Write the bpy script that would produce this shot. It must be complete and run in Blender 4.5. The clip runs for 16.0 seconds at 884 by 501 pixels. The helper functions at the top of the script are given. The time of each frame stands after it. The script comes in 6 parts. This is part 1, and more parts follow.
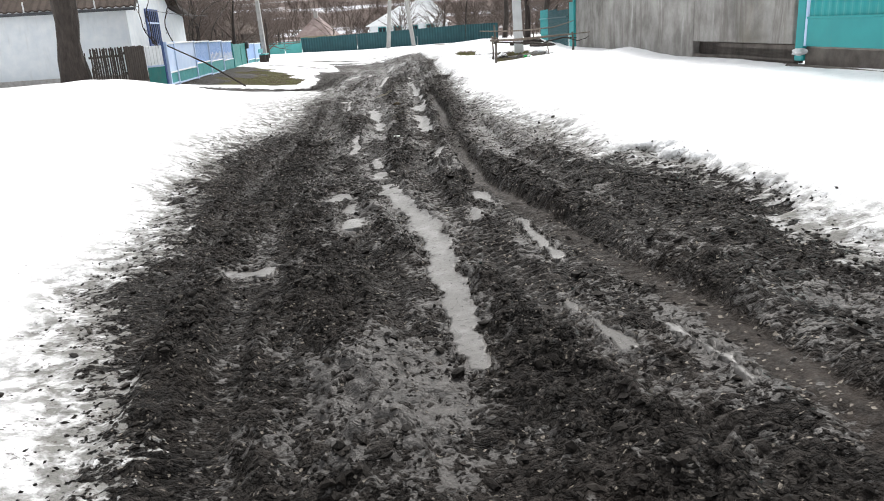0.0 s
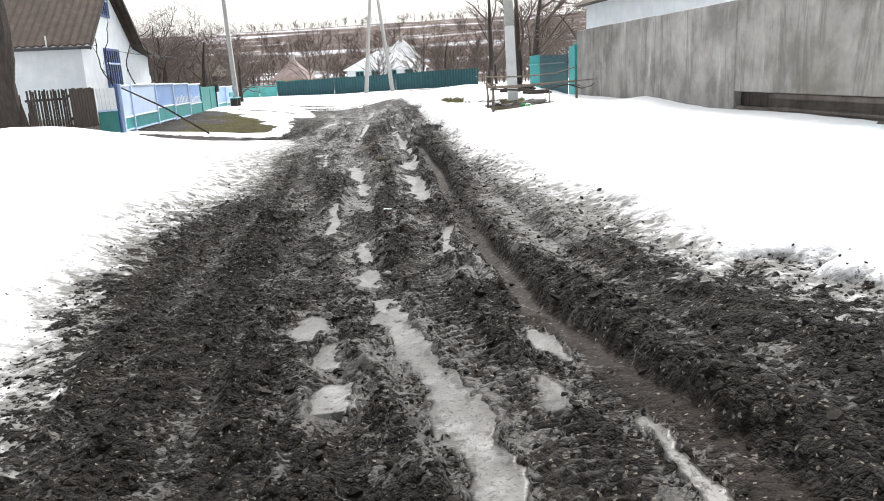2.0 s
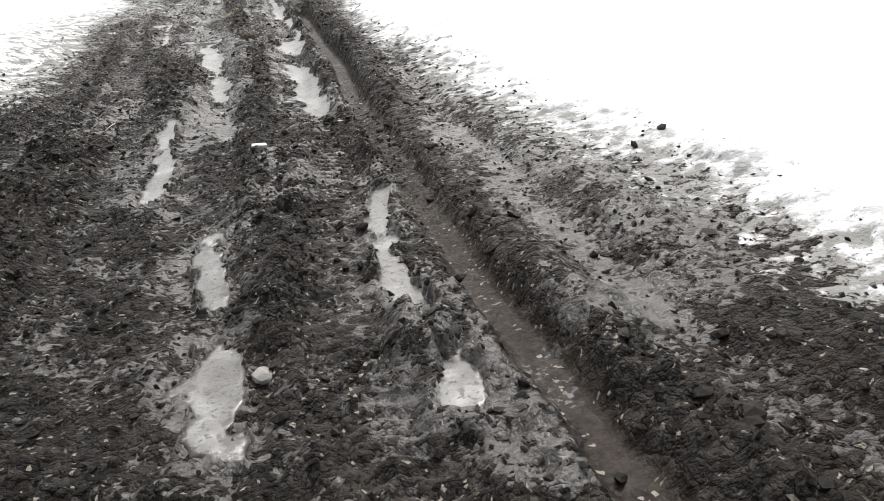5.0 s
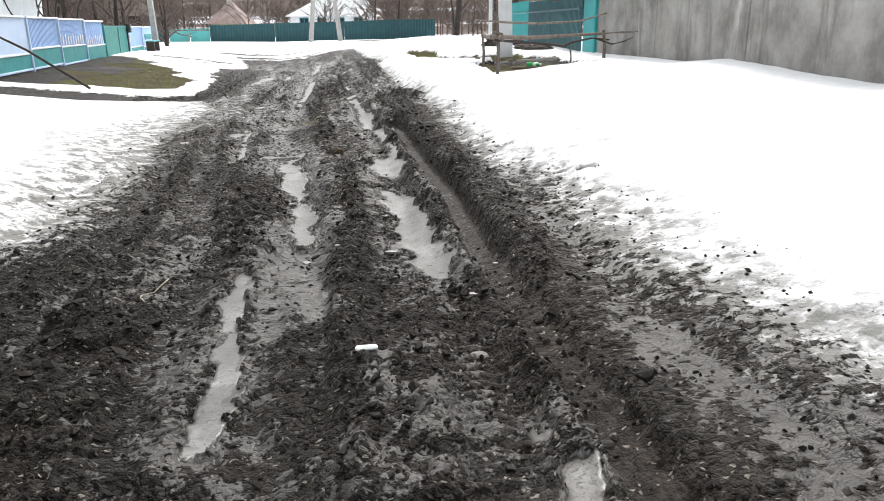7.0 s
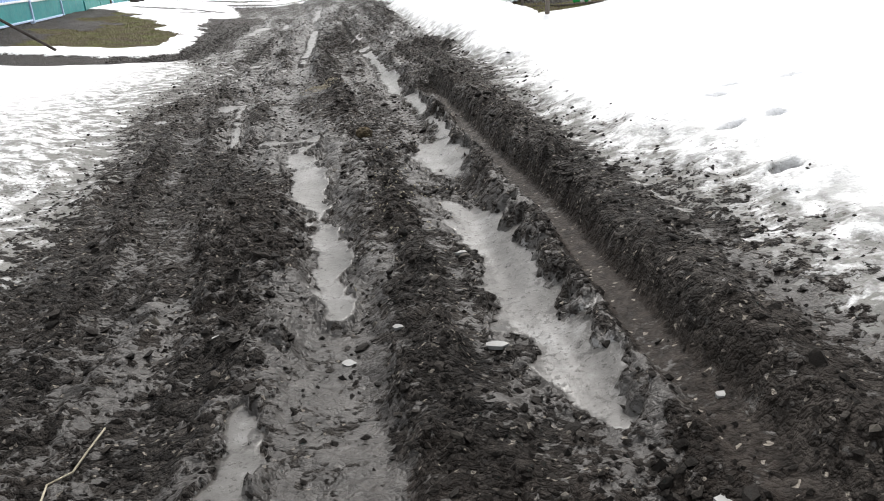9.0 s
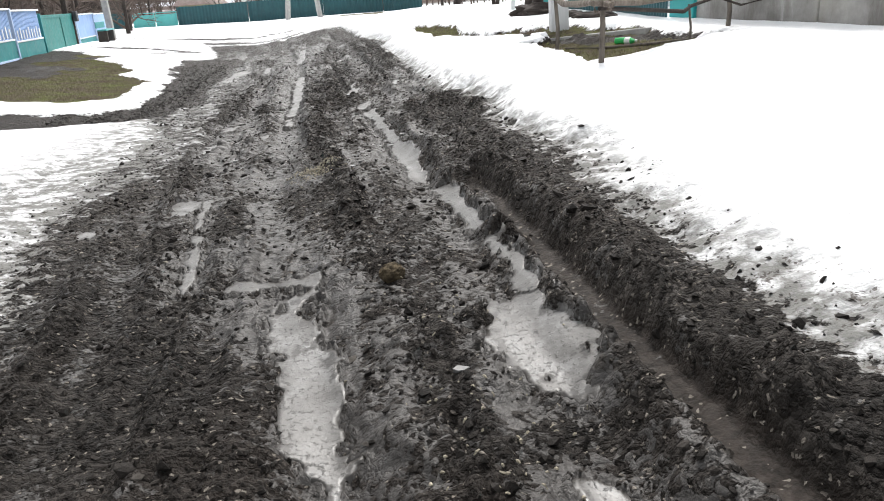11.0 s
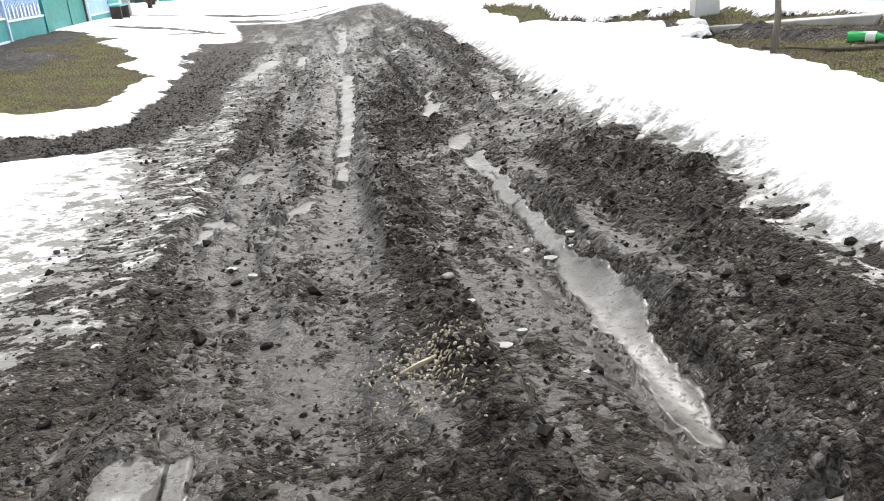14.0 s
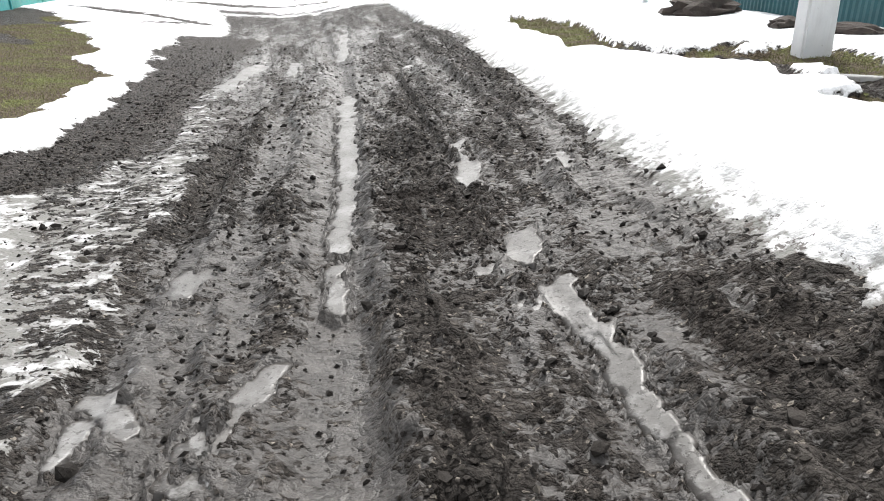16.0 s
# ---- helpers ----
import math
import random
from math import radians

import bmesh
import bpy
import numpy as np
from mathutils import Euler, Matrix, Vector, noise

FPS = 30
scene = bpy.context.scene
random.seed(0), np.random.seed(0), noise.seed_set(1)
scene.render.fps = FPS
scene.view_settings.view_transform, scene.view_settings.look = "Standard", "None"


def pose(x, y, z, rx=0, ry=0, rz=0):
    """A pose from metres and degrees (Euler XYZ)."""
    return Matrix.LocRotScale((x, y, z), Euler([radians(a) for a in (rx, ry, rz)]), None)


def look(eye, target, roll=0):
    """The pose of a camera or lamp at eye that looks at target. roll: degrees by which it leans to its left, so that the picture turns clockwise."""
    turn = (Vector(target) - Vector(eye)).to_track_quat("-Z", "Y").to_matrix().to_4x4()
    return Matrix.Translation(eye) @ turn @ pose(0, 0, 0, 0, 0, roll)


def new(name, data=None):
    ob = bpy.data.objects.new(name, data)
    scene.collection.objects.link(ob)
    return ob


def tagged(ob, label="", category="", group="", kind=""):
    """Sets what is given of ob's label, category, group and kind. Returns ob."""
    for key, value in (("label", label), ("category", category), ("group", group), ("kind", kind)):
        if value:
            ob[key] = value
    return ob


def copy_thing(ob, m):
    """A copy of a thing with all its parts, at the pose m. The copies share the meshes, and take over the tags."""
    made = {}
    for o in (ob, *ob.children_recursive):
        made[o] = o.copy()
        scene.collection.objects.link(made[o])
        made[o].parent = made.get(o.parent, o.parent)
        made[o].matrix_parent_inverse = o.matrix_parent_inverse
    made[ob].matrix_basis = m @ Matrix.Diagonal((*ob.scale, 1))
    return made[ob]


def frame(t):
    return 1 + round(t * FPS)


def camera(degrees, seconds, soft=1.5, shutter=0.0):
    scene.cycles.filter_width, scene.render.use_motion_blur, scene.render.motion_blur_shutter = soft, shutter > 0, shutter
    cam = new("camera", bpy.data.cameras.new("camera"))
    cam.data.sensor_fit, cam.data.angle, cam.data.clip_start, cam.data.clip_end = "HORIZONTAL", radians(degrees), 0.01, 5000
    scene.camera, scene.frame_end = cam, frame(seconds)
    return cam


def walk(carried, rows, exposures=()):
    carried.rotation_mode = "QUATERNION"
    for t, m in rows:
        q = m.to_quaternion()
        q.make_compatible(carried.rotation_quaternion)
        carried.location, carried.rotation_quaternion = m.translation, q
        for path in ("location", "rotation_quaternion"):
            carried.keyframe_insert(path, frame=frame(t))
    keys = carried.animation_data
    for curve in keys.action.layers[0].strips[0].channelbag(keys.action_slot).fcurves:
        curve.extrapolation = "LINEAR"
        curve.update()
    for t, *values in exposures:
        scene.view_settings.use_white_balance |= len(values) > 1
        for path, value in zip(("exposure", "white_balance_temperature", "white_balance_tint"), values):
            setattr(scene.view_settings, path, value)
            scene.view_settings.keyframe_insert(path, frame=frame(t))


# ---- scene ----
cam = camera(62.4, 16.0, soft=1.0)
PATH = [
    (0, (0.672, 0.641, 1.444), (0.525, 2.548, 0.86), -3.6),
    (0.5, (0.577, 1.291, 1.459), (0.6, 3.205, 0.88), -2.1),
    (1, (0.465, 1.915, 1.422), (0.534, 3.839, 0.879), -0.7),
    (1.5, (0.31, 2.479, 1.446), (0.357, 4.402, 0.896), -2.4),
    (2, (0.216, 3.083, 1.436), (0.142, 5.024, 0.96), -2.8),
    (2.5, (0.072, 3.713, 1.417), (-0.008, 5.626, 0.839), -0.5),
    (3, (0.006, 4.265, 1.438), (0.054, 6.175, 0.847), -2.8),
    (3.2, (0.013, 4.52, 1.429), (-0.03, 6.453, 0.915), -4.5),
    (5.3, (-0.11, 6.688, 1.208), (0.135, 8.486, 0.367), -0.2),
    (5.5, (-0.125, 6.857, 1.189), (-0.006, 8.671, 0.355), -1.6),
    (6, (-0.232, 7.219, 1.214), (-0.091, 9.059, 0.441), 0.9),
    (6.5, (-0.359, 7.598, 1.228), (-0.237, 9.466, 0.525), -1.0),
    (7, (-0.442, 8.113, 1.265), (-0.366, 10.021, 0.669), -0.5),
    (7.5, (-0.525, 8.598, 1.284), (-0.463, 10.495, 0.656), -5.4),
    (8, (-0.641, 9.154, 1.236), (-0.631, 11.065, 0.646), -3.2),
    (8.5, (-0.778, 9.603, 1.234), (-0.643, 11.49, 0.586), -5.6),
    (9, (-0.825, 10.152, 1.193), (-0.771, 12.009, 0.453), -2.9),
    (9.5, (-0.904, 10.713, 1.204), (-0.767, 12.569, 0.471), -3.8),
    (9.7, (-0.924, 10.919, 1.221), (-0.786, 12.788, 0.523), -4.3),
    (11.8, (-1.332, 13.246, 1.257), (-1.261, 15.138, 0.613), -3.1),
    (12, (-1.381, 13.453, 1.236), (-1.335, 15.355, 0.618), -3.3),
    (12.5, (-1.459, 14.031, 1.246), (-1.58, 15.926, 0.618), -3.4),
    (13, (-1.536, 14.601, 1.247), (-1.51, 16.491, 0.595), -4.8),
    (13.5, (-1.611, 15.137, 1.253), (-1.697, 17.001, 0.533), -3.6),
    (14, (-1.723, 15.72, 1.264), (-1.7, 17.582, 0.534), -3.6),
    (14.5, (-1.814, 16.249, 1.244), (-1.767, 18.095, 0.476), -3.6),
    (15, (-1.911, 16.825, 1.251), (-1.807, 18.689, 0.534), 0.6),
    (15.5, (-1.975, 17.291, 1.237), (-1.898, 19.165, 0.541), -0.9),
    (16, (-1.976, 17.822, 1.253), (-1.908, 19.684, 0.527), 0.8),
]
EXPOSURES = [(0.0, 0.92), (1.0, 0.9), (2.0, 1.15), (2.5, 0.9), (3.0, 0.98), (5.5, 1.34), (6.0, 1.3), (7.0, 1.12), (8.0, 0.88), (9.5, 0.98), (12.0, 1.05), (12.5, 1.12), (13.0, 1.15), (14.0, 1.36), (15.5, 1.4), (16.0, 1.36)]
walk(cam, [(t, look(eye, target, roll)) for t, eye, target, roll in PATH], EXPOSURES)

# ---- world and sun: overcast late-winter day ----
world = bpy.data.worlds.new("overcast_sky")
scene.world = world
world.use_nodes = True
wn, wl = world.node_tree.nodes, world.node_tree.links
sky = wn.new("ShaderNodeTexSky")
sky.sky_type = "NISHITA"
sky.sun_disc = False
sky.sun_elevation, sky.sun_rotation = radians(54), radians(14)
sky.air_density, sky.dust_density, sky.ozone_density = 1.6, 4.0, 1.0
pale = wn.new("ShaderNodeHueSaturation")
pale.inputs["Saturation"].default_value = 0.16
wl.new(sky.outputs["Color"], pale.inputs["Color"])
wl.new(pale.outputs["Color"], wn["Background"].inputs["Color"])
wn["Background"].inputs["Strength"].default_value = 0.12
sun_data = bpy.data.lights.new("sun", "SUN")
sun_data.energy, sun_data.angle, sun_data.color = 1.5, radians(12), (1.0, 0.97, 0.93)
sun = new("sun", sun_data)
sun.matrix_basis = look((1.42, 5.70, 8.09), (0, 0, 0))
tagged(sun, kind="structure")


# ---- material helpers ----
class Mat:
    """A node material with a few short-cuts."""

    def __init__(self, name):
        self.m = bpy.data.materials.new(name)
        self.m.use_nodes = True
        self.n, self.l = self.m.node_tree.nodes, self.m.node_tree.links
        self.bsdf = self.n["Principled BSDF"]
        tc = self.n.new("ShaderNodeTexCoord")
        self.obj = tc.outputs["Object"]
        geo = self.n.new("ShaderNodeNewGeometry")
        self.pos = geo.outputs["Position"]
        self.island = geo.outputs["Random Per Island"]

    def put(self, socket, value):
        if hasattr(value, "is_linked"):
            self.l.new(value, socket)
        elif isinstance(value, tuple) and len(value) == 3 and socket.type == "RGBA":
            socket.default_value = (*value, 1)
        else:
            socket.default_value = value

    def mapped(self, scale, src=None):
        mp = self.n.new("ShaderNodeMapping")
        mp.inputs["Scale"].default_value = scale
        self.l.new(src or self.pos, mp.inputs["Vector"])
        return mp.outputs["Vector"]

    def noise(self, scale, detail=4.0, rough=0.6, vec=None, distort=0.0):
        nd = self.n.new("ShaderNodeTexNoise")
        nd.inputs["Scale"].default_value = scale
        nd.inputs["Detail"].default_value = detail
        nd.inputs["Roughness"].default_value = rough
        nd.inputs["Distortion"].default_value = distort
        self.l.new(vec or self.pos, nd.inputs["Vector"])
        return nd.outputs["Fac"]

    def voronoi(self, scale, vec=None, feature="F1"):
        nd = self.n.new("ShaderNodeTexVoronoi")
        nd.feature = feature
        nd.inputs["Scale"].default_value = scale
        self.l.new(vec or self.pos, nd.inputs["Vector"])
        return nd.outputs["Distance"]

    def tones(self, scale, vec=None):
        """A value of its own for every clod."""
        nd = self.n.new("ShaderNodeTexVoronoi")
        nd.inputs["Scale"].default_value = scale
        self.l.new(vec or self.pos, nd.inputs["Vector"])
        sep = self.n.new("ShaderNodeSeparateColor")
        self.l.new(nd.outputs["Color"], sep.inputs[0])
        return sep.outputs[0]

    def warped(self, amount, scale=9.0, stretch=(1, 1, 1)):
        """Positions pushed about by noise, so that clods are irregular."""
        nd = self.n.new("ShaderNodeTexNoise")
        nd.inputs["Scale"].default_value, nd.inputs["Detail"].default_value = scale, 3
        self.l.new(self.pos, nd.inputs["Vector"])
        add = self.n.new("ShaderNodeVectorMath")
        add.operation = "MULTIPLY_ADD"
        self.l.new(nd.outputs["Color"], add.inputs[0])
        add.inputs[1].default_value = (amount, amount, amount)
        self.l.new(self.mapped(stretch), add.inputs[2])
        return add.outputs[0]

    def attr(self, name):
        nd = self.n.new("ShaderNodeAttribute")
        nd.attribute_name = name
        return nd.outputs["Fac"]

    def math(self, op, a, b=0.0, clamp=False):
        nd = self.n.new("ShaderNodeMath")
        nd.operation, nd.use_clamp = op, clamp
        self.put(nd.inputs[0], a)
        self.put(nd.inputs[1], b)
        return nd.outputs[0]

    def step(self, a, lo, hi):
        nd = self.n.new("ShaderNodeMapRange")
        nd.interpolation_type = "SMOOTHSTEP"
        self.put(nd.inputs["Value"], a)
        nd.inputs["From Min"].default_value, nd.inputs["From Max"].default_value = lo, hi
        return nd.outputs["Result"]

    def span(self, a, lo, hi, to0, to1):
        nd = self.n.new("ShaderNodeMapRange")
        self.put(nd.inputs["Value"], a)
        for k, v in (("From Min", lo), ("From Max", hi), ("To Min", to0), ("To Max", to1)):
            nd.inputs[k].default_value = v
        return nd.outputs["Result"]

    def mix(self, fac, a, b):
        nd = self.n.new("ShaderNodeMix")
        nd.data_type = "RGBA"
        self.put(nd.inputs[0], fac)
        self.put(nd.inputs[6], a)
        self.put(nd.inputs[7], b)
        return nd.outputs[2]

    def ramp(self, fac, *stops):
        nd = self.n.new("ShaderNodeValToRGB")
        el = nd.color_ramp.elements
        while len(el) < len(stops):
            el.new(0.5)
        for e, (p, c) in zip(el, stops):
            e.position, e.color = p, (*c, 1)
        self.l.new(fac, nd.inputs["Fac"])
        return nd.outputs["Color"]

    def bump(self, height, strength=0.5, distance=0.01, normal=None):
        nd = self.n.new("ShaderNodeBump")
        self.put(nd.inputs["Strength"], strength)
        nd.inputs["Distance"].default_value = distance
        self.l.new(height, nd.inputs["Height"])
        if normal:
            self.l.new(normal, nd.inputs["Normal"])
        return nd.outputs["Normal"]

    def done(self, color=None, rough=None, normal=None, metal=None, spec=None):
        for key, v in (("Base Color", color), ("Roughness", rough), ("Normal", normal), ("Metallic", metal), ("Specular IOR Level", spec)):
            if v is not None:
                self.put(self.bsdf.inputs[key], v)
        return self.m


def painted(name, a, b, rough=0.55, scale=3.0, wear=(0.25, 0.22, 0.2), worn=0.72, relief=0.15):
    """Old paint: two tones of the same colour, streaks of dirt and chips."""
    k = Mat(name)
    tone = k.ramp(k.noise(scale, 5), (0.3, a), (0.7, b))
    streak = k.step(k.noise(6.0, 6, 0.7, k.mapped((1.0, 1.0, 0.12))), 0.5, 0.85)
    dirty = k.mix(k.math("MULTIPLY", streak, 0.4), tone, wear)
    chips = k.step(k.noise(28.0, 5, 0.7), worn, worn + 0.06)
    return k.done(k.mix(chips, dirty, wear), k.span(k.noise(12), 0.3, 0.7, rough - 0.12, rough + 0.15), k.bump(k.noise(40, 4), relief, 0.004))


def barky(name, a, b, scale=14.0, rough=0.9):
    k = Mat(name)
    v = k.mapped((1.0, 1.0, 0.25))
    grain = k.noise(scale, 6, 0.65, v, 0.4)
    return k.done(k.ramp(grain, (0.3, a), (0.7, b)), rough, k.bump(grain, 0.8, 0.02))


def stony(name, a, b, scale=6.0, rough=0.85, relief=0.4, spec=0.3):
    k = Mat(name)
    col = k.ramp(k.noise(scale, 8, 0.65), (0.3, a), (0.7, b))
    return k.done(col, rough, k.bump(k.noise(scale * 5, 6, 0.7), relief, 0.01), spec=spec)


def ground_material():
    k = Mat("mud_snow_and_grass")
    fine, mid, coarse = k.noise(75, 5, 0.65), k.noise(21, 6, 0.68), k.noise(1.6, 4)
    wv = k.warped(0.045, 18.0, (0.9, 1.1, 1.0))

    def dome(scale):
        d = k.voronoi(scale, wv)
        return k.math("SUBTRACT", 1.0, k.math("MULTIPLY", d, d))

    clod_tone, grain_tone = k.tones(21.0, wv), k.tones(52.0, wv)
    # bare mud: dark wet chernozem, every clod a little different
    # Bump noise also drives this colour: painted highlights on crests, shade in hollows.
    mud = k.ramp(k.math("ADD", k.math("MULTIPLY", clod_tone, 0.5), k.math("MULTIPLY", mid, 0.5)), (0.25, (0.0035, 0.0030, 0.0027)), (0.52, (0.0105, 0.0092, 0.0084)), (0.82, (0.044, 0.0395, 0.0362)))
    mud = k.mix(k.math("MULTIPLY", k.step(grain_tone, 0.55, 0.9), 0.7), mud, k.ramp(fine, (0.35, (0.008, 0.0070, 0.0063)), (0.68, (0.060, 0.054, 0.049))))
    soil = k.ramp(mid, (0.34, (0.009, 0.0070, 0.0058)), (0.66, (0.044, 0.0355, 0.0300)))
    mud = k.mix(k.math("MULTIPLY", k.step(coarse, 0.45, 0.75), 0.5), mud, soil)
    # Paler mud tone by place, again lightest on the bump's crests.
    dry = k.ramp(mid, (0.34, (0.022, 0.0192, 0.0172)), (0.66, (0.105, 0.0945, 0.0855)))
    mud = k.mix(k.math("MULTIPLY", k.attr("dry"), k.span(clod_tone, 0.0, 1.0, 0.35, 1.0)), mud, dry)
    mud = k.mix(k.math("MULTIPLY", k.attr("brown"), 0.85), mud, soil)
    # bits of straw, root and grit
    mud = k.mix(k.step(k.tones(85.0, wv), 0.968, 0.985), mud, (0.20, 0.18, 0.155))
    # smooth wet silt; part of its wet sheen is put into the colour
    slick = k.attr("slick")
    silty = k.ramp(k.noise(8, 6, 0.65), (0.36, (0.024, 0.0218, 0.0202)), (0.64, (0.064, 0.0595, 0.0560)))
    blot = k.math("ADD", k.span(k.noise(4.5, 5, 0.62), 0.3, 0.7, -0.38, 0.38), k.span(k.noise(24, 5, 0.68, wv), 0.3, 0.7, -0.38, 0.38))
    flakes = k.math("ADD", k.math("MULTIPLY", k.step(grain_tone, 0.58, 0.72), 0.34), k.math("MULTIPLY", k.step(clod_tone, 0.62, 0.74), 0.30))
    slickm = k.step(k.math("SUBTRACT", k.math("ADD", slick, blot), flakes), 0.34, 0.54)
    mud = k.mix(k.math("MULTIPLY", slickm, 0.9), mud, silty)
    # rims of thawing slush round the puddles; far streaks with painted sky sheen too
    ice = k.attr("ice")
    icem = k.step(k.math("ADD", ice, k.math("ADD", k.span(k.noise(13, 5, 0.66), 0.28, 0.72, -0.40, 0.40), k.span(fine, 0.3, 0.7, -0.22, 0.22))), 0.50, 0.66)
    icec = k.ramp(k.noise(6, 6, 0.68), (0.34, (0.055, 0.052, 0.049)), (0.52, (0.105, 0.102, 0.098)), (0.68, (0.27, 0.27, 0.27)))
    # last year's grass showing through
    blade = k.noise(70, 5, 0.7, k.mapped((1.0, 0.5, 1.0)))
    turf = k.mix(k.step(k.noise(2.0, 7, 0.75), 0.45, 0.64), k.ramp(blade, (0.36, (0.030, 0.024, 0.017)), (0.64, (0.16, 0.128, 0.092))),
                 k.ramp(blade, (0.36, (0.040, 0.046, 0.014)), (0.64, (0.19, 0.205, 0.078))))
    grassm = k.step(k.math("ADD", k.attr("grass"), k.span(mid, 0.2, 0.8, -0.25, 0.25)), 0.42, 0.58)
    # far hillside scrub
    scrub = k.attr("scrub")
    far = k.ramp(k.noise(0.9, 8, 0.7, k.mapped((0.020, 0.055, 0.0))), (0.3, (0.075, 0.058, 0.052)), (0.53, (0.16, 0.125, 0.112)), (0.60, (0.62, 0.63, 0.68)))
    # snow, broken up and slushy where it thins out
    snow = k.attr("snow")
    thinness = k.math("MULTIPLY", k.math("MULTIPLY", snow, k.math("SUBTRACT", 1.0, snow)), 4.0)
    torn = k.math("ADD", k.span(k.noise(7.5, 6, 0.68, wv), 0.28, 0.72, -0.36, 0.36), k.math("ADD", k.span(k.noise(26, 4, 0.6), 0.3, 0.7, -0.20, 0.20), k.span(clod_tone, 0.0, 1.0, -0.12, 0.12)))
    cover = k.math("ADD", snow, k.math("MULTIPLY", torn, thinness))
    snowm = k.step(cover, 0.46, 0.56)
    snowc = k.ramp(k.noise(5, 6, 0.7), (0.3, (0.80, 0.81, 0.83)), (0.7, (0.90, 0.91, 0.92)))
    sooty = k.attr("sooty")
    slushy = k.math("MULTIPLY", sooty, k.span(k.math("ADD", k.noise(8, 5, 0.62, wv), k.math("MULTIPLY", k.noise(26, 3, 0.55), 0.35)), 0.48, 0.78, 0.0, 1.45), True)
    snowc = k.mix(slushy, snowc, (0.165, 0.164, 0.155))
    snowc = k.mix(k.math("MULTIPLY", k.math("SUBTRACT", 1.0, k.step(cover, 0.50, 0.85)), 0.85), snowc, (0.17, 0.167, 0.16))
    specks = k.step(k.math("ADD", k.noise(48, 3, 0.6, wv), k.math("ADD", k.math("MULTIPLY", sooty, 0.17), k.span(k.noise(6, 4), 0.3, 0.7, -0.12, 0.12))), 0.75, 0.80)
    snowc = k.mix(k.math("MULTIPLY", specks, 0.85), snowc, (0.070, 0.060, 0.054))
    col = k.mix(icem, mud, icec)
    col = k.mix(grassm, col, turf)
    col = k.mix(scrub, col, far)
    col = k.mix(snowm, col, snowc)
    rough = k.mix(slickm, k.span(fine, 0.3, 0.7, 0.34, 0.70), k.span(mid, 0.3, 0.7, 0.32, 0.56))
    rough = k.mix(icem, rough, k.span(fine, 0.3, 0.7, 0.30, 0.55))
    rough = k.mix(grassm, rough, (0.9, 0.9, 0.9))
    rough = k.mix(scrub, rough, (0.95, 0.95, 0.95))
    rough = k.mix(snowm, rough, (0.7, 0.7, 0.7))
    calm = k.math("MAXIMUM", k.math("MULTIPLY", icem, 0.85), k.math("MULTIPLY", snowm, 0.7))
    calm = k.math("MAXIMUM", calm, k.math("MULTIPLY", slickm, 0.60))
    calm = k.math("MAXIMUM", calm, k.math("MULTIPLY", k.attr("smear"), 0.8))
    strength = k.math("SUBTRACT", 1.0, calm)
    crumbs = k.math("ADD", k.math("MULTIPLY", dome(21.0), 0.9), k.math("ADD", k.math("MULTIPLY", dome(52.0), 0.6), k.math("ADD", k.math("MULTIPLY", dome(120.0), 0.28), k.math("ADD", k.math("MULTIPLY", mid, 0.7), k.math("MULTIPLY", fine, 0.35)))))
    gloss = k.mix(k.math("MAXIMUM", grassm, k.math("MAXIMUM", snowm, scrub)), k.span(slickm, 0.0, 1.0, 0.06, 0.30), (0.08, 0.08, 0.08))
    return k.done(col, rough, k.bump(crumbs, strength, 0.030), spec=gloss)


def clod_material():
    """Crumbs of the same wet mud, each of its own tone."""
    k = Mat("wet_mud_clods")
    tone = k.ramp(k.island, (0.0, (0.005, 0.0044, 0.0039)), (0.6, (0.014, 0.0123, 0.011)), (0.96, (0.034, 0.0300, 0.0268)), (1.0, (0.11, 0.100, 0.087)))
    grain = k.noise(90, 5, 0.65)
    return k.done(k.mix(k.span(grain, 0.3, 0.7, 0.0, 0.45), tone, (0.03, 0.0268, 0.0243)), k.span(grain, 0.3, 0.7, 0.45, 0.75), k.bump(grain, 0.7, 0.006), spec=0.06)


def puddle_material():
    """Grey meltwater over rotten ice: silty and brown where it is shallow, paler where slush floats."""
    k = Mat("slushy_meltwater_ice")
    a, b, fine = k.noise(3.0, 5, 0.62), k.noise(14, 6, 0.7), k.noise(48, 5, 0.68)
    silt_c = k.ramp(b, (0.34, (0.022, 0.0195, 0.0175)), (0.66, (0.066, 0.061, 0.056)))
    milky = k.ramp(k.math("ADD", k.math("MULTIPLY", a, 0.55), k.math("MULTIPLY", b, 0.45)), (0.36, (0.060, 0.057, 0.052)), (0.50, (0.105, 0.101, 0.096)), (0.60, (0.19, 0.188, 0.184)), (0.70, (0.34, 0.34, 0.34)))
    deep = k.math("ADD", k.math("MULTIPLY", k.attr("depth"), 0.70), k.math("ADD", k.span(b, 0.3, 0.7, -0.42, 0.42), k.span(fine, 0.3, 0.7, -0.22, 0.22)))
    col = k.mix(k.step(deep, 0.22, 0.52), silt_c, milky)
    grit = k.step(k.math("ADD", fine, k.span(b, 0.3, 0.7, -0.06, 0.06)), 0.56, 0.64)
    col = k.mix(k.math("MULTIPLY", grit, 0.75), col, (0.030, 0.0265, 0.0235))
    return k.done(col, k.span(b, 0.3, 0.7, 0.24, 0.50), k.bump(k.math("ADD", b, k.math("MULTIPLY", grit, 0.6)), 0.45, 0.007), spec=0.36)


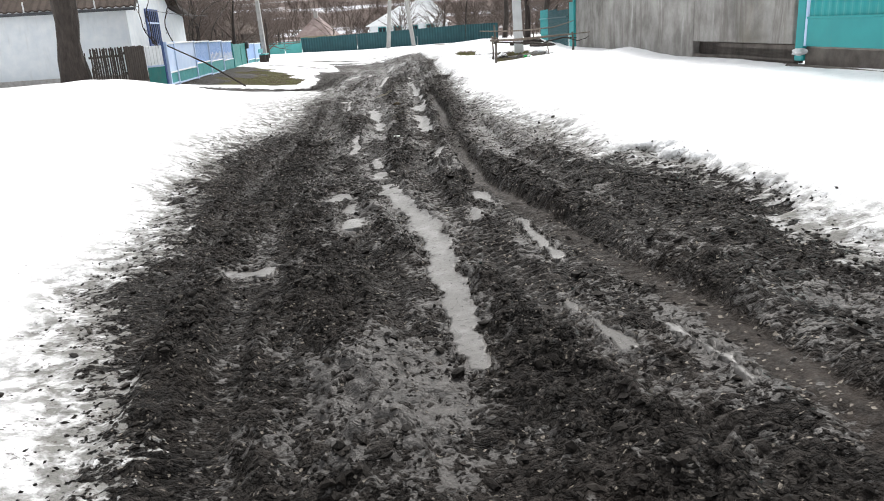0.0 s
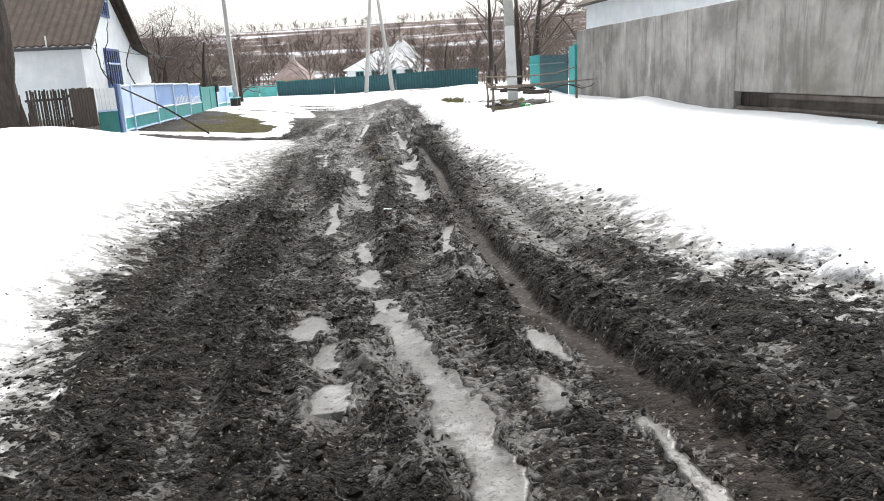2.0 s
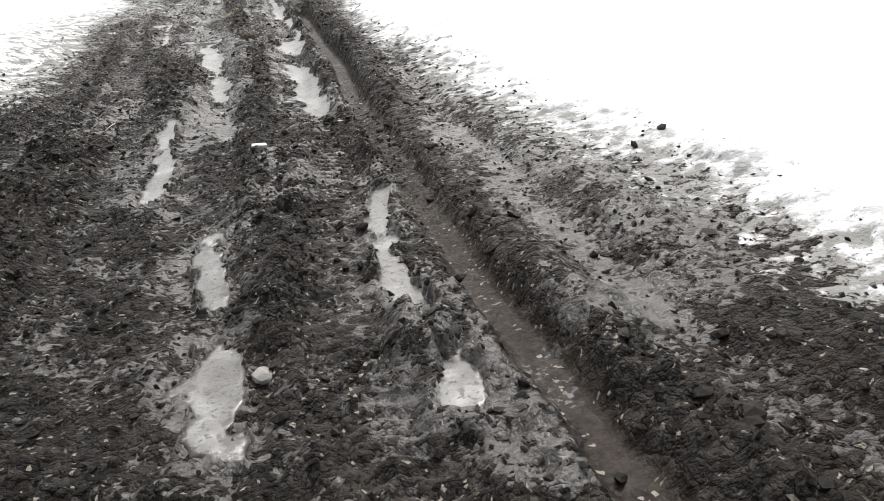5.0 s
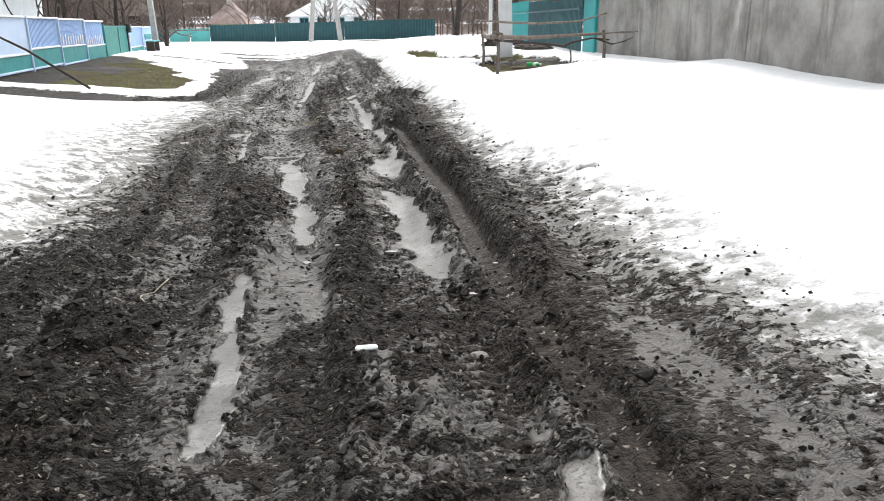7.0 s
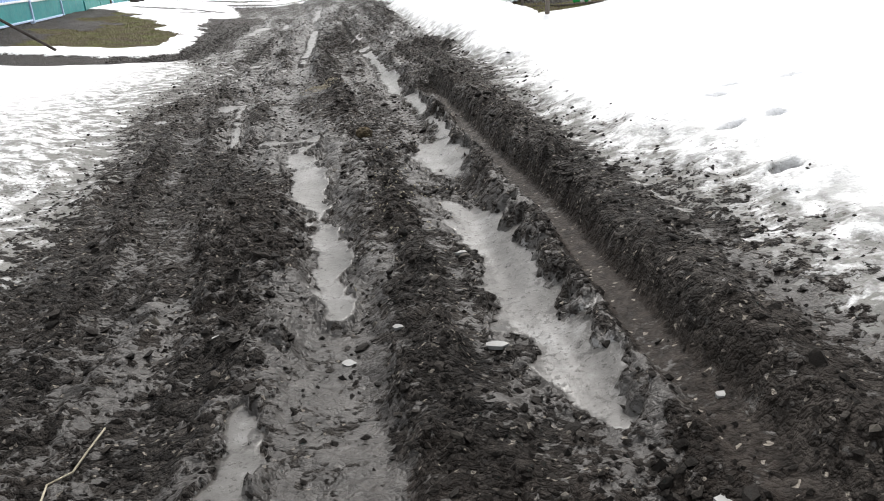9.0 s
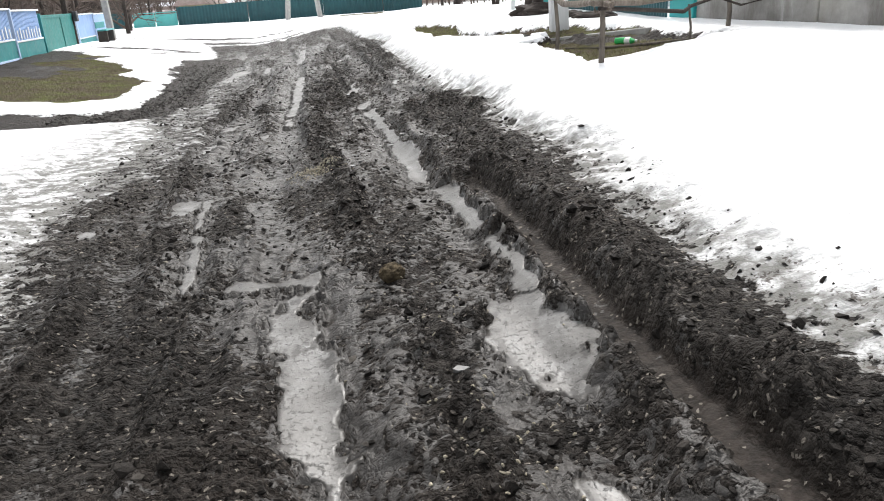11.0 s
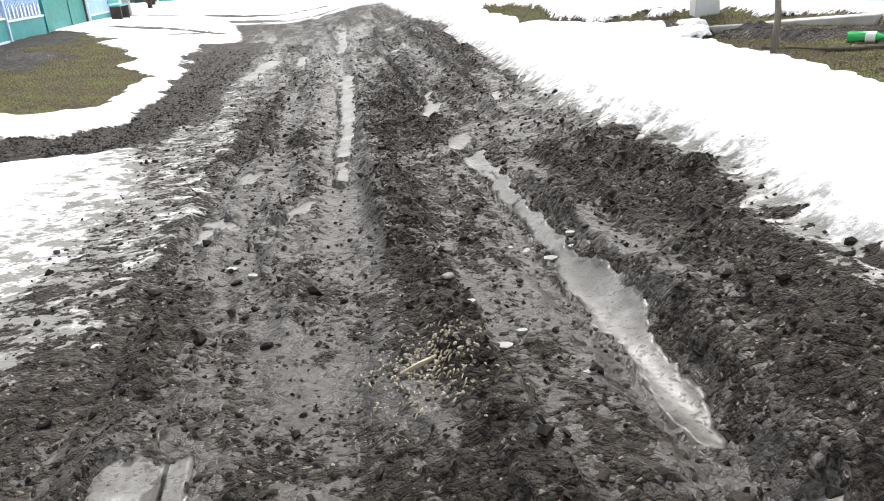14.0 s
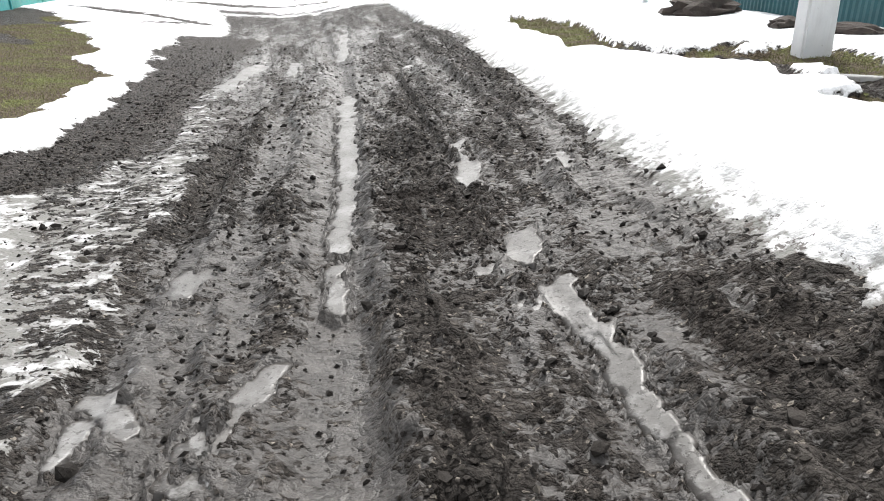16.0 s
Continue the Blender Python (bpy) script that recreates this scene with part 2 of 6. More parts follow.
def concrete_material():
    k = Mat("weathered_concrete_slab")
    col = k.ramp(k.noise(1.3, 6, 0.65), (0.36, (0.17, 0.163, 0.152)), (0.64, (0.36, 0.35, 0.335)))
    runs = k.noise(1.5, 8, 0.72, k.mapped((1.0, 1.0, 0.16)), 0.3)
    col = k.mix(k.math("MULTIPLY", k.step(runs, 0.55, 0.72), 0.7), col, (0.58, 0.575, 0.56))
    col = k.mix(k.math("MULTIPLY", k.step(k.noise(1.9, 8, 0.72, k.mapped((1.3, 1.3, 0.22)), 0.5), 0.47, 0.64), 0.7), col, (0.115, 0.103, 0.092))
    col = k.mix(k.math("MULTIPLY", k.step(k.noise(0.6, 4, 0.6, k.mapped((1.0, 1.0, 0.6))), 0.55, 0.7), 0.35), col, (0.16, 0.14, 0.08))
    return k.done(col, 0.85, k.bump(k.math("ADD", k.noise(26, 7, 0.7), runs), 0.45, 0.01))


def fence_sheet(name, a, b):
    k = Mat(name)
    col = k.ramp(k.noise(2.0, 5), (0.3, a), (0.7, b))
    grime = k.step(k.noise(5.0, 6, 0.7, k.mapped((1.0, 1.0, 0.2))), 0.55, 0.85)
    return k.done(k.mix(k.math("MULTIPLY", grime, 0.3), col, (0.16, 0.15, 0.13)), 0.5, k.bump(k.noise(30, 3), 0.1, 0.003))


GROUND = ground_material()
PUDDLE = puddle_material()
CONCRETE = concrete_material()
WHITE = painted("old_white_paint", (0.74, 0.77, 0.80), (0.82, 0.84, 0.86), wear=(0.45, 0.44, 0.42))
BLUE = painted("light_blue_paint", (0.25, 0.40, 0.72), (0.35, 0.51, 0.80), wear=(0.42, 0.47, 0.55))
PALEBLUE = painted("pale_blue_paint", (0.45, 0.58, 0.80), (0.55, 0.67, 0.86), wear=(0.5, 0.52, 0.55))
NAVY = painted("dark_blue_paint", (0.045, 0.085, 0.22), (0.07, 0.12, 0.30))
SEAGREEN = painted("sea_green_paint", (0.018, 0.22, 0.23), (0.04, 0.30, 0.31), wear=(0.25, 0.33, 0.30))
GREEN = painted("green_gate_paint", (0.008, 0.155, 0.145), (0.02, 0.22, 0.205))
TEAL = fence_sheet("teal_gate_paint", (0.010, 0.27, 0.28), (0.016, 0.32, 0.33))
LIGHTTEAL = fence_sheet("light_turquoise_paint", (0.08, 0.42, 0.41), (0.12, 0.48, 0.47))
DARKTEAL = fence_sheet("dark_teal_sheet", (0.007, 0.062, 0.076), (0.012, 0.088, 0.104))
PLASTER = painted("whitewashed_plaster", (0.68, 0.73, 0.77), (0.80, 0.83, 0.85), rough=0.9, wear=(0.5, 0.48, 0.45), worn=0.80)
LIME = painted("whitewashed_concrete", (0.60, 0.61, 0.62), (0.74, 0.75, 0.76), rough=0.9, wear=(0.36, 0.34, 0.32), worn=0.66)
CEMENT = stony("grey_concrete_pole", (0.30, 0.30, 0.29), (0.46, 0.455, 0.44))
ROOF_BROWN = stony("brown_roof_slate", (0.045, 0.034, 0.028), (0.10, 0.075, 0.062), 3.0)
ROOF_PALE = stony("pale_slate_roof", (0.46, 0.48, 0.50), (0.66, 0.68, 0.70), 1.0)
ROOF_RED = stony("faded_red_roof", (0.17, 0.12, 0.11), (0.34, 0.28, 0.265), 1.2)
OCHRE = stony("ochre_wall", (0.42, 0.36, 0.24), (0.55, 0.48, 0.34), 1.5)
PLANK = barky("dark_brown_boards", (0.022, 0.017, 0.014), (0.062, 0.048, 0.041), 9.0)
BARK = barky("dark_bark", (0.016, 0.012, 0.010), (0.062, 0.050, 0.043))
TWIG = barky("grey_brown_twigs", (0.055, 0.041, 0.034), (0.13, 0.10, 0.085), 6.0)
RAIL = barky("weathered_grey_wood", (0.065, 0.052, 0.042), (0.25, 0.21, 0.175), 18.0)
IRON = painted("dark_iron", (0.022, 0.025, 0.032), (0.045, 0.048, 0.055), rough=0.5)
# Footing colour, used also to fill the shaded gaps above the footings.
KERB = stony("dark_brown_footing", (0.05, 0.043, 0.038), (0.16, 0.14, 0.125), 3.0)
PEBBLE = stony("muddy_pebble", (0.10, 0.094, 0.086), (0.26, 0.248, 0.23), 20.0)
STONE = stony("pale_stone", (0.30, 0.285, 0.265), (0.50, 0.48, 0.46), 9.0)
ICE = stony("broken_ice", (0.14, 0.138, 0.134), (0.30, 0.30, 0.295), 8.0, 0.55, 0.2, 0.2)
CLOD = clod_material()
SOD = stony("rooty_brown_earth", (0.022, 0.017, 0.012), (0.12, 0.095, 0.06), 30.0, 0.85, 0.9, 0.1)
STAKE = barky("damp_grey_brown_wood", (0.05, 0.042, 0.034), (0.19, 0.165, 0.14), 18.0)
LEAF = stony("withered_grass", (0.13, 0.105, 0.066), (0.24, 0.27, 0.095), 1.6, 0.9, 0.1, 0.05)
STRAW = stony("pale_straw", (0.22, 0.195, 0.145), (0.38, 0.345, 0.27), 20.0)
PLASTIC = Mat("green_plastic")
PLASTIC = PLASTIC.done((0.02, 0.42, 0.10), 0.25)
MILKY = Mat("white_plastic")
MILKY = MILKY.done((0.75, 0.78, 0.76), 0.35)
GLASS = Mat("dark_window_glass")
GLASS = GLASS.done((0.03, 0.035, 0.045), 0.08)


# ---- mesh helpers ----
def part(name, bm, material, parent=None, label=""):
    """Links a bmesh (or mesh data) as one mesh object under a thing or a part."""
    if isinstance(bm, bmesh.types.BMesh):
        me = bpy.data.meshes.new(name)
        bmesh.ops.recalc_face_normals(bm, faces=bm.faces)
        bm.to_mesh(me)
        bm.free()
    else:
        me = bm
    if not me.materials:
        me.materials.append(material)
    ob = new(name, me)
    ob.parent = parent
    if label:
        tagged(ob, label)
    return ob


def thing(name, m, label, category, group="", kind=""):
    ob = new(name)
    ob.empty_display_size = 0.1
    ob.matrix_basis = m
    return tagged(ob, label, category, group, kind)


def box(bm, x0, x1, y0, y1, z0, z1, bevel=0.0):
    b = bmesh.new() if bevel else bm
    v = [b.verts.new(p) for p in ((x0, y0, z0), (x1, y0, z0), (x1, y1, z0), (x0, y1, z0), (x0, y0, z1), (x1, y0, z1), (x1, y1, z1), (x0, y1, z1))]
    for q in ((0, 3, 2, 1), (4, 5, 6, 7), (0, 1, 5, 4), (1, 2, 6, 5), (2, 3, 7, 6), (3, 0, 4, 7)):
        b.faces.new([v[i] for i in q])
    if bevel:
        bmesh.ops.bevel(b, geom=b.edges[:], offset=bevel, segments=1, affect="EDGES")
        me = bpy.data.meshes.new("tmp")
        b.to_mesh(me)
        b.free()
        bm.from_mesh(me)
        bpy.data.meshes.remove(me)
    return bm


def boxed(x0, x1, y0, y1, z0, z1, bevel=0.0):
    return box(bmesh.new(), x0, x1, y0, y1, z0, z1, bevel)


def tube(bm, pts, radii, sides=8, wob=0.0, seed=0):
    """A tapered tube through the points, closed at both ends."""
    rnd = random.Random(seed)
    rings = []
    for i, p in enumerate(pts):
        p = Vector(p)
        d = (Vector(pts[min(i + 1, len(pts) - 1)]) - Vector(pts[max(i - 1, 0)])).normalized()
        a = d.orthogonal().normalized() if abs(d.z) < 0.95 else Vector((1, 0, 0)).cross(d).normalized()
        b = d.cross(a)
        rings.append([bm.verts.new(p + (a * math.cos(t) + b * math.sin(t)) * radii[i] * (1 + wob * rnd.uniform(-1, 1)))
                      for t in (2 * math.pi * j / sides for j in range(sides))])
    for r0, r1 in zip(rings, rings[1:]):
        for j in range(sides):
            bm.faces.new((r0[j], r0[(j + 1) % sides], r1[(j + 1) % sides], r1[j]))
    bm.faces.new(rings[0][::-1])
    bm.faces.new(rings[-1])
    return bm


def lump(bm, x, y, z, rx, ry, rz, rnd, sub=1, rough=0.25, turn=0.0):
    """An uneven clod or stone."""
    base = bmesh.new()
    bmesh.ops.create_icosphere(base, subdivisions=sub, radius=1)
    c, s = math.cos(turn), math.sin(turn)
    idx = {}
    for v in base.verts:
        f = 1 + rnd.uniform(-rough, rough)
        px, py, pz = v.co.x * rx * f, v.co.y * ry * f, v.co.z * rz * f
        idx[v.index] = bm.verts.new((x + px * c - py * s, y + px * s + py * c, z + pz))
    for f in base.faces:
        bm.faces.new([idx[v.index] for v in f.verts])
    base.free()


def mesh_from(name, verts, faces, material, smooth=False):
    """Mesh data from arrays of triangles or quads of one size."""
    me = bpy.data.meshes.new(name)
    verts, faces = np.asarray(verts, np.float32), np.asarray(faces, np.int32)
    me.vertices.add(len(verts))
    me.vertices.foreach_set("co", verts.ravel())
    n, k = faces.shape
    me.loops.add(n * k)
    me.loops.foreach_set("vertex_index", faces.ravel())
    me.polygons.add(n)
    me.polygons.foreach_set("loop_start", np.arange(0, n * k, k, dtype=np.int32))
    me.polygons.foreach_set("use_smooth", np.full(n, smooth))
    me.update(calc_edges=True)
    me.materials.append(material)
    return me


# ---- terrain ----
def lattice(seed):
    return np.random.RandomState(seed).rand(256, 256).astype(np.float32)


LATTICES = [lattice(i) for i in range(6)]


def noise2(x, y, scale, seed=0):
    """Smooth value noise, -1 to 1."""
    px, py = x * scale + 37.3 * seed, y * scale + 11.7 * seed
    ix, iy = np.floor(px).astype(np.int64), np.floor(py).astype(np.int64)
    fx, fy = (px - ix).astype(np.float32), (py - iy).astype(np.float32)
    fx, fy = fx * fx * (3 - 2 * fx), fy * fy * (3 - 2 * fy)
    g = LATTICES[seed % 6]
    a, b = g[ix & 255, iy & 255], g[(ix + 1) & 255, iy & 255]
    c, d = g[ix & 255, (iy + 1) & 255], g[(ix + 1) & 255, (iy + 1) & 255]
    return 2 * (a + (b - a) * fx + (c - a) * fy + (a - b - c + d) * fx * fy) - 1


def fbm(x, y, scale, octaves=4, seed=0, gain=0.55):
    out, amp = 0, 1
    for i in range(octaves):
        out = out + amp * noise2(x, y, scale * 2.03 ** i, seed + i)
        amp *= gain
    return out


def cells(x, y, size, seed):
    """Rounded clods with creases between them, 0 to 1."""
    px, py = x / size, y / size
    ix, iy = np.floor(px).astype(np.int64), np.floor(py).astype(np.int64)
    ga, gb, gc = LATTICES[seed % 6], LATTICES[(seed + 1) % 6], LATTICES[(seed + 2) % 6]
    best, amp = np.full(x.shape, 9.0, np.float32), np.zeros(x.shape, np.float32)
    for dx in (-1, 0, 1):
        for dy in (-1, 0, 1):
            cx0, cy0 = (ix + dx) & 255, (iy + dy) & 255
            d = np.hypot(ix + dx + ga[cx0, cy0] - px, iy + dy + gb[cx0, cy0] - py)
            w = d < best
            best, amp = np.where(w, d, best), np.where(w, gc[cx0, cy0], amp)
    return np.sqrt(np.clip(1 - (best / 0.78) ** 2, 0, 1)) * (0.15 + 0.85 * amp)


def smooth(a, lo, hi):
    t = np.clip((a - lo) / (hi - lo), 0, 1)
    return t * t * (3 - 2 * t)


def axis_x(y):
    """The road's middle."""
    return 0.75 - 0.155 * np.minimum(y, 90)


PROFILE_U = (-60, -9, -6, -5, -2, -0.5, 0, 0.7, 1.7, 2.5, 3.5, 5, 6.2, 8, 60)
PROFILE_Z = (0.30, 0.22, 0.18, 0.10, -0.12, -0.08, -0.03, 0.04, 0.22, 0.26, 0.32, 0.44, 0.58, 0.62, 0.65)


def base_height(x, y):
    """The lie of the land without mud, ruts or snow."""
    u = x - axis_x(y)
    z = np.interp(u, PROFILE_U, PROFILE_Z)
    z = z + 0.55 * smooth(-u, 2.2, 6.5) * (1 - smooth(y, 14, 23))
    z = z - 0.15 * smooth(y, 23, 35) * np.exp(-(np.asarray(u) / 1.9) ** 2)
    z = z + 0.11 * smooth(u, 2.5, 3.4) * smooth(-u, -6.0, -4.6) * smooth(y, 18, 19.6) * smooth(-y, -34, -29)
    z = z * (1 - 0.85 * smooth(y, 36, 62)) - 0.10 * smooth(y, 38, 60)
    z = z + 0.13 * np.exp(-((y - 18.3) / 2.2) ** 2) * smooth(-np.asarray(u), 2.4, 4.5)
    # the road dips and rises, and the wheels have worn two hollows into it
    inner = smooth(-np.abs(np.asarray(u)), -2.5, -1.7)
    z = z + inner * np.interp(y, (0, 6, 7.5, 9, 11, 13.5, 15, 17, 18, 20), (0.09, 0.09, 0.06, -0.01, -0.03, -0.06, -0.02, 0.04, 0.035, 0.0))
    z = z - np.interp(y, (8, 9.5, 12, 13.5, 15, 16.5, 17.5, 19.5, 22), (0.0, 0.045, 0.10, 0.06, 0.02, 0.06, 0.11, 0.06, 0.0)) * np.exp(-((u - np.interp(y, (9, 13, 17, 20), (0.82, 0.82, 1.03, 0.88))) / 0.18) ** 2)
    z = z - np.interp(y, (11.5, 12.5, 14, 15.5), (0.0, 0.035, 0.07, 0.0)) * np.exp(-((u - 0.08) / 0.16) ** 2)
    return z + 22 * smooth(y, 95, 330) + 0.012 * np.clip(x, -200, 200) * smooth(y, 95, 330) + 3.0 * smooth(np.abs(x), 90, 300)


LEFT_EDGE = ((-30, -1.0), (2.8, -1.16), (4.3, -1.57), (5.06, -1.79), (6.6, -1.85), (7.4, -1.97), (8.8, -2.3), (9.5, -2.18), (11, -2.11), (12.7, -1.9), (13.7, -1.66),
             (15, -1.5), (16.6, -1.58), (18.3, -1.40), (19.4, -1.4), (21, -1.26), (23.3, -1.72), (25.8, -1.6), (29, -1.47), (35, -1.5), (39, -1.9), (42.5, -2.6), (45, -4.0), (48, -7.0))
TURF = [(0.82, 19.65), (0.86, 20.5), (0.80, 21.3), (0.77, 22.1), (0.66, 22.65), (0.75, 23.25), (0.95, 23.9), (0.42, 24.5), (0.12, 25.1), (-0.1, 25.6), (-0.41, 25.7), (-0.32, 26.6),
        (-0.53, 27.7), (-0.6, 29.4), (-0.41, 31.0), (-0.07, 29.9), (0.35, 28.3), (0.27, 26.4), (0.48, 25.7), (0.7, 25.2), (1.17, 25.6), (1.45, 25.2), (1.72, 25.1), (1.84, 24.4),
        (1.95, 23.7), (2.2, 23.7), (2.45, 22.7), (2.15, 21.65), (2.6, 21.1), (3.2, 20.6), (2.45, 20.75), (2.14, 20.25), (1.87, 20.2), (1.41, 19.87), (1.12, 19.62)]
RIGHT_EDGE = ((-30, 2.5), (4.2, 2.4), (5.3, 2.2), (6.3, 2.1), (6.9, 1.85), (8.2, 1.92), (9.7, 1.82), (10.6, 1.76), (11.4, 1.68), (12.5, 1.58), (13.5, 1.6), (14.7, 1.54),
              (15.5, 1.62), (16.5, 1.74), (18.2, 1.74), (19.4, 1.93), (20.4, 1.88), (21.3, 1.82), (23.2, 1.95), (25.2, 2.07), (27.8, 2.2), (29, 2.5), (33, 2.35), (40, 2.6), (45, 4.0), (48, 7.0))


class Field:
    """Distances to strokes, on part of the ground only."""

    def __init__(self, x, y):
        self.x, self.y = x, y

    def near(self, pts, reach):
        px, py = [p[0] for p in pts], [p[1] for p in pts]
        return np.nonzero((self.x > min(px) - reach) & (self.x < max(px) + reach) & (self.y > min(py) - reach) & (self.y < max(py) + reach))[0]

    def to_line(self, pts, reach):
        """Indices, the distance to the line, the side of it, and the way along it."""
        i = self.near(pts, reach)
        x, y = self.x[i], self.y[i]
        best = np.full(len(i), 1e9)
        side, along, start = np.zeros(len(i)), np.zeros(len(i)), 0.0
        for (x0, y0, *_), (x1, y1, *_) in zip(pts, pts[1:]):
            dx, dy = x1 - x0, y1 - y0
            ln = math.hypot(dx, dy) + 1e-9
            t = np.clip(((x - x0) * dx + (y - y0) * dy) / ln ** 2, 0, 1)
            d = np.hypot(x - x0 - t * dx, y - y0 - t * dy)
            w = d < best
            best[w], side[w], along[w] = d[w], np.sign((x - x0) * dy - (y - y0) * dx)[w], (start + t * ln)[w]
            start += ln
        return i, best, side, along

    def stroke(self, mask, pts, strength=1.0, soft=0.6, ragged=0.40):
        """Raises a mask along points of (x, y, radius)."""
        reach = max(p[2] for p in pts) * 2.6
        i = self.near(pts, reach)
        x, y = self.x[i], self.y[i]
        best = np.full(len(i), -9.0)
        ends = list(zip(pts, pts[1:])) if len(pts) > 1 else [(pts[0], pts[0])]
        for (x0, y0, r0), (x1, y1, r1) in ends:
            dx, dy = x1 - x0, y1 - y0
            t = np.clip(((x - x0) * dx + (y - y0) * dy) / (dx * dx + dy * dy + 1e-9), 0, 1)
            d = np.hypot(x - x0 - t * dx, (y - y0 - t * dy) * (0.6 if len(pts) == 1 else 1.0))
            best = np.maximum(best, 1 - d / (r0 + t * (r1 - r0)))
        best = best + ragged * fbm(x, y * 0.7, 8.0, 4, 2, 0.7) - 0.2 * ragged
        mask[i] = np.maximum(mask[i], strength * np.clip(0.5 + best / soft * 0.5, 0, 1))


# wheel ruts: half width, depth, tread lugs, then the points
RUTS, POOLS, SILTS = [], [], []


def rut(half, depth, lug, *points):
    RUTS.append((points, half, depth, lug))


def puddle(*points):
    """Ice and slush lying in a rut: (x, y, radius)."""
    POOLS.append(points)


def silt(*points):
    """Smooth wet silt, greyer than the churned mud."""
    SILTS.append(points)


DEEP = [(1.92, 2.25), (1.58, 3.75), (1.33, 4.45), (0.94, 5.88), (0.58, 6.99), (0.47, 7.99), (0.34, 8.86), (0.28, 9.57), (0.18, 10.36), (0.09, 11.06), (-0.04, 12.13), (-0.17, 13.59), (-0.38, 14.97), (-0.54, 16.26), (-0.70, 17.14)]
rut(0.1, 0.045, 0.006, (2.1, 1.96), (1.72, 2.53), (1.53, 3.19), (1.06, 4.67), (0.77, 5.75), (0.5, 6.69), (0.23, 7.61))
rut(0.14, 0.035, 0.016, (1.59, 2.25), (1.21, 3.38), (0.98, 4.08), (0.64, 5.14), (0.34, 6.06), (0.1, 6.98), (-0.02, 7.8), (-0.13, 8.39), (-0.18, 9.15), (-0.17, 10.33), (-0.21, 11.4))
rut(0.13, 0.03, 0, (0.79, 2.25), (0.58, 3.47), (0.42, 4.26), (0.24, 5.36), (0.01, 6.16), (-0.29, 7.11), (-0.34, 8.09), (-0.63, 8.62), (-0.8, 9.73), (-1.15, 10.42), (-1.41, 11.51))
rut(0.13, 0.03, 0, (-0.95, 11.63), (-1.16, 12.47), (-1.27, 13.54), (-1.53, 14.75), (-1.71, 15.65), (-2.07, 17.27), (-2.14, 18.72), (-2.25, 19.86), (-2.35, 20.77), (-2.45, 22.17), (-2.6, 24.17), (-2.75, 25.87), (-3.25, 29.17), (-4.05, 34.17), (-5.05, 41.17))
rut(0.085, 0.022, 0, (-0.2, 2.25), (-0.44, 3.19), (-0.64, 3.85), (-0.98, 5.05), (-1.13, 6.69), (-1.38, 8.72), (-1.45, 10.14), (-1.98, 13.59), (-2.4, 14.39), (-2.67, 16.01), (-2.91, 17.68), (-3.07, 19.76), (-3.19, 20.57), (-3.35, 22.87), (-3.59, 24.97), (-3.82, 29.47))
rut(0.1, 0.02, 0, (-1.28, 4.55), (-1.71, 6.99), (-2.21, 9.64), (-2.38, 10.82), (-2.39, 12.61), (-2.64, 13.94), (-3, 16.01), (-3.2, 17.08))
rut(0.12, 0.04, 0.012, (-0.4, 11.62), (-0.54, 12.48), (-0.57, 13.71), (-0.72, 14.81), (-1, 16.98), (-1.05, 18.02), (-1.22, 19.17), (-1.34, 20.31), (-1.63, 21.97), (-1.85, 23.47), (-2.13, 26.97), (-2.35, 30.77), (-3.05, 36.17))
rut(0.09, 0.04, 0.01, (-0.9, 20.77), (-1.1, 22.17), (-1.45, 24.17), (-1.75, 26.67), (-2.05, 29.17))
rut(0.045, -0.05, 0, (-1.5, 20.97), (-1.59, 21.37), (-1.73, 22.67), (-1.94, 24.57), (-2.2, 26.67))
rut(0.12, 0.014, 0, (-4, 20.67), (-3.95, 22.37), (-4.1, 24.17), (-4.55, 27.17), (-4.95, 31.17), (-5.35, 36.17))
rut(0.08, 0.014, 0, (-3.03, 19.13), (-3.15, 21.17), (-3.5, 23.67), (-4.05, 27.17), (-4.45, 31.17))
# puddles
puddle((-0.33, 7.35, 0.06), (0.1, 6.15, 0.1), (0.26, 5.45, 0.09), (0.36, 4.9, 0.075), (0.42, 4.35, 0.08), (0.58, 3.47, 0.05))
puddle((-0.57, 6.69, 0.09))
puddle((-0.77, 7.24, 0.11))
puddle((-0.44, 6.14, 0.07))
puddle((0.5, 5.96, 0.08))
puddle((-0.37, 7.61, 0.08), (-0.26, 7.09, 0.09))
puddle((-0.69, 15.1, 0.13), (-0.6, 14.62, 0.14))
puddle((-0.64, 13.98, 0.07), (-0.51, 13.65, 0.13), (-0.47, 13.3, 0.13), (-0.43, 12.9, 0.13), (-0.38, 12.55, 0.13), (-0.33, 12.15, 0.1), (-0.28, 11.95, 0.05))
puddle((-1.7, 15.57, 0.08), (-1.53, 14.73, 0.09), (-1.38, 14.02, 0.06), (-1.27, 13.53, 0.07), (-1.19, 12.86, 0.06))
silt((-2.07, 17.26, 0.1), (-1.94, 16.69, 0.08))
puddle((-1.45, 12.2, 0.04), (-1.4, 11.75, 0.07), (-1.26, 11.0, 0.06), (-1.2, 10.36, 0.08))
puddle((-0.76, 9.66, 0.06), (-0.72, 9.3, 0.055), (-0.66, 8.95, 0.05))
puddle((-0.58, 8.62, 0.06), (-0.54, 8.35, 0.07), (-0.5, 8.05, 0.06))
puddle((0.02, 10.05, 0.06), (0, 9.45, 0.06), (0.04, 9, 0.06), (0.09, 8.75, 0.08), (0.13, 8.55, 0.05))
puddle((0.2, 8.33, 0.06), (0.17, 8.06, 0.06))
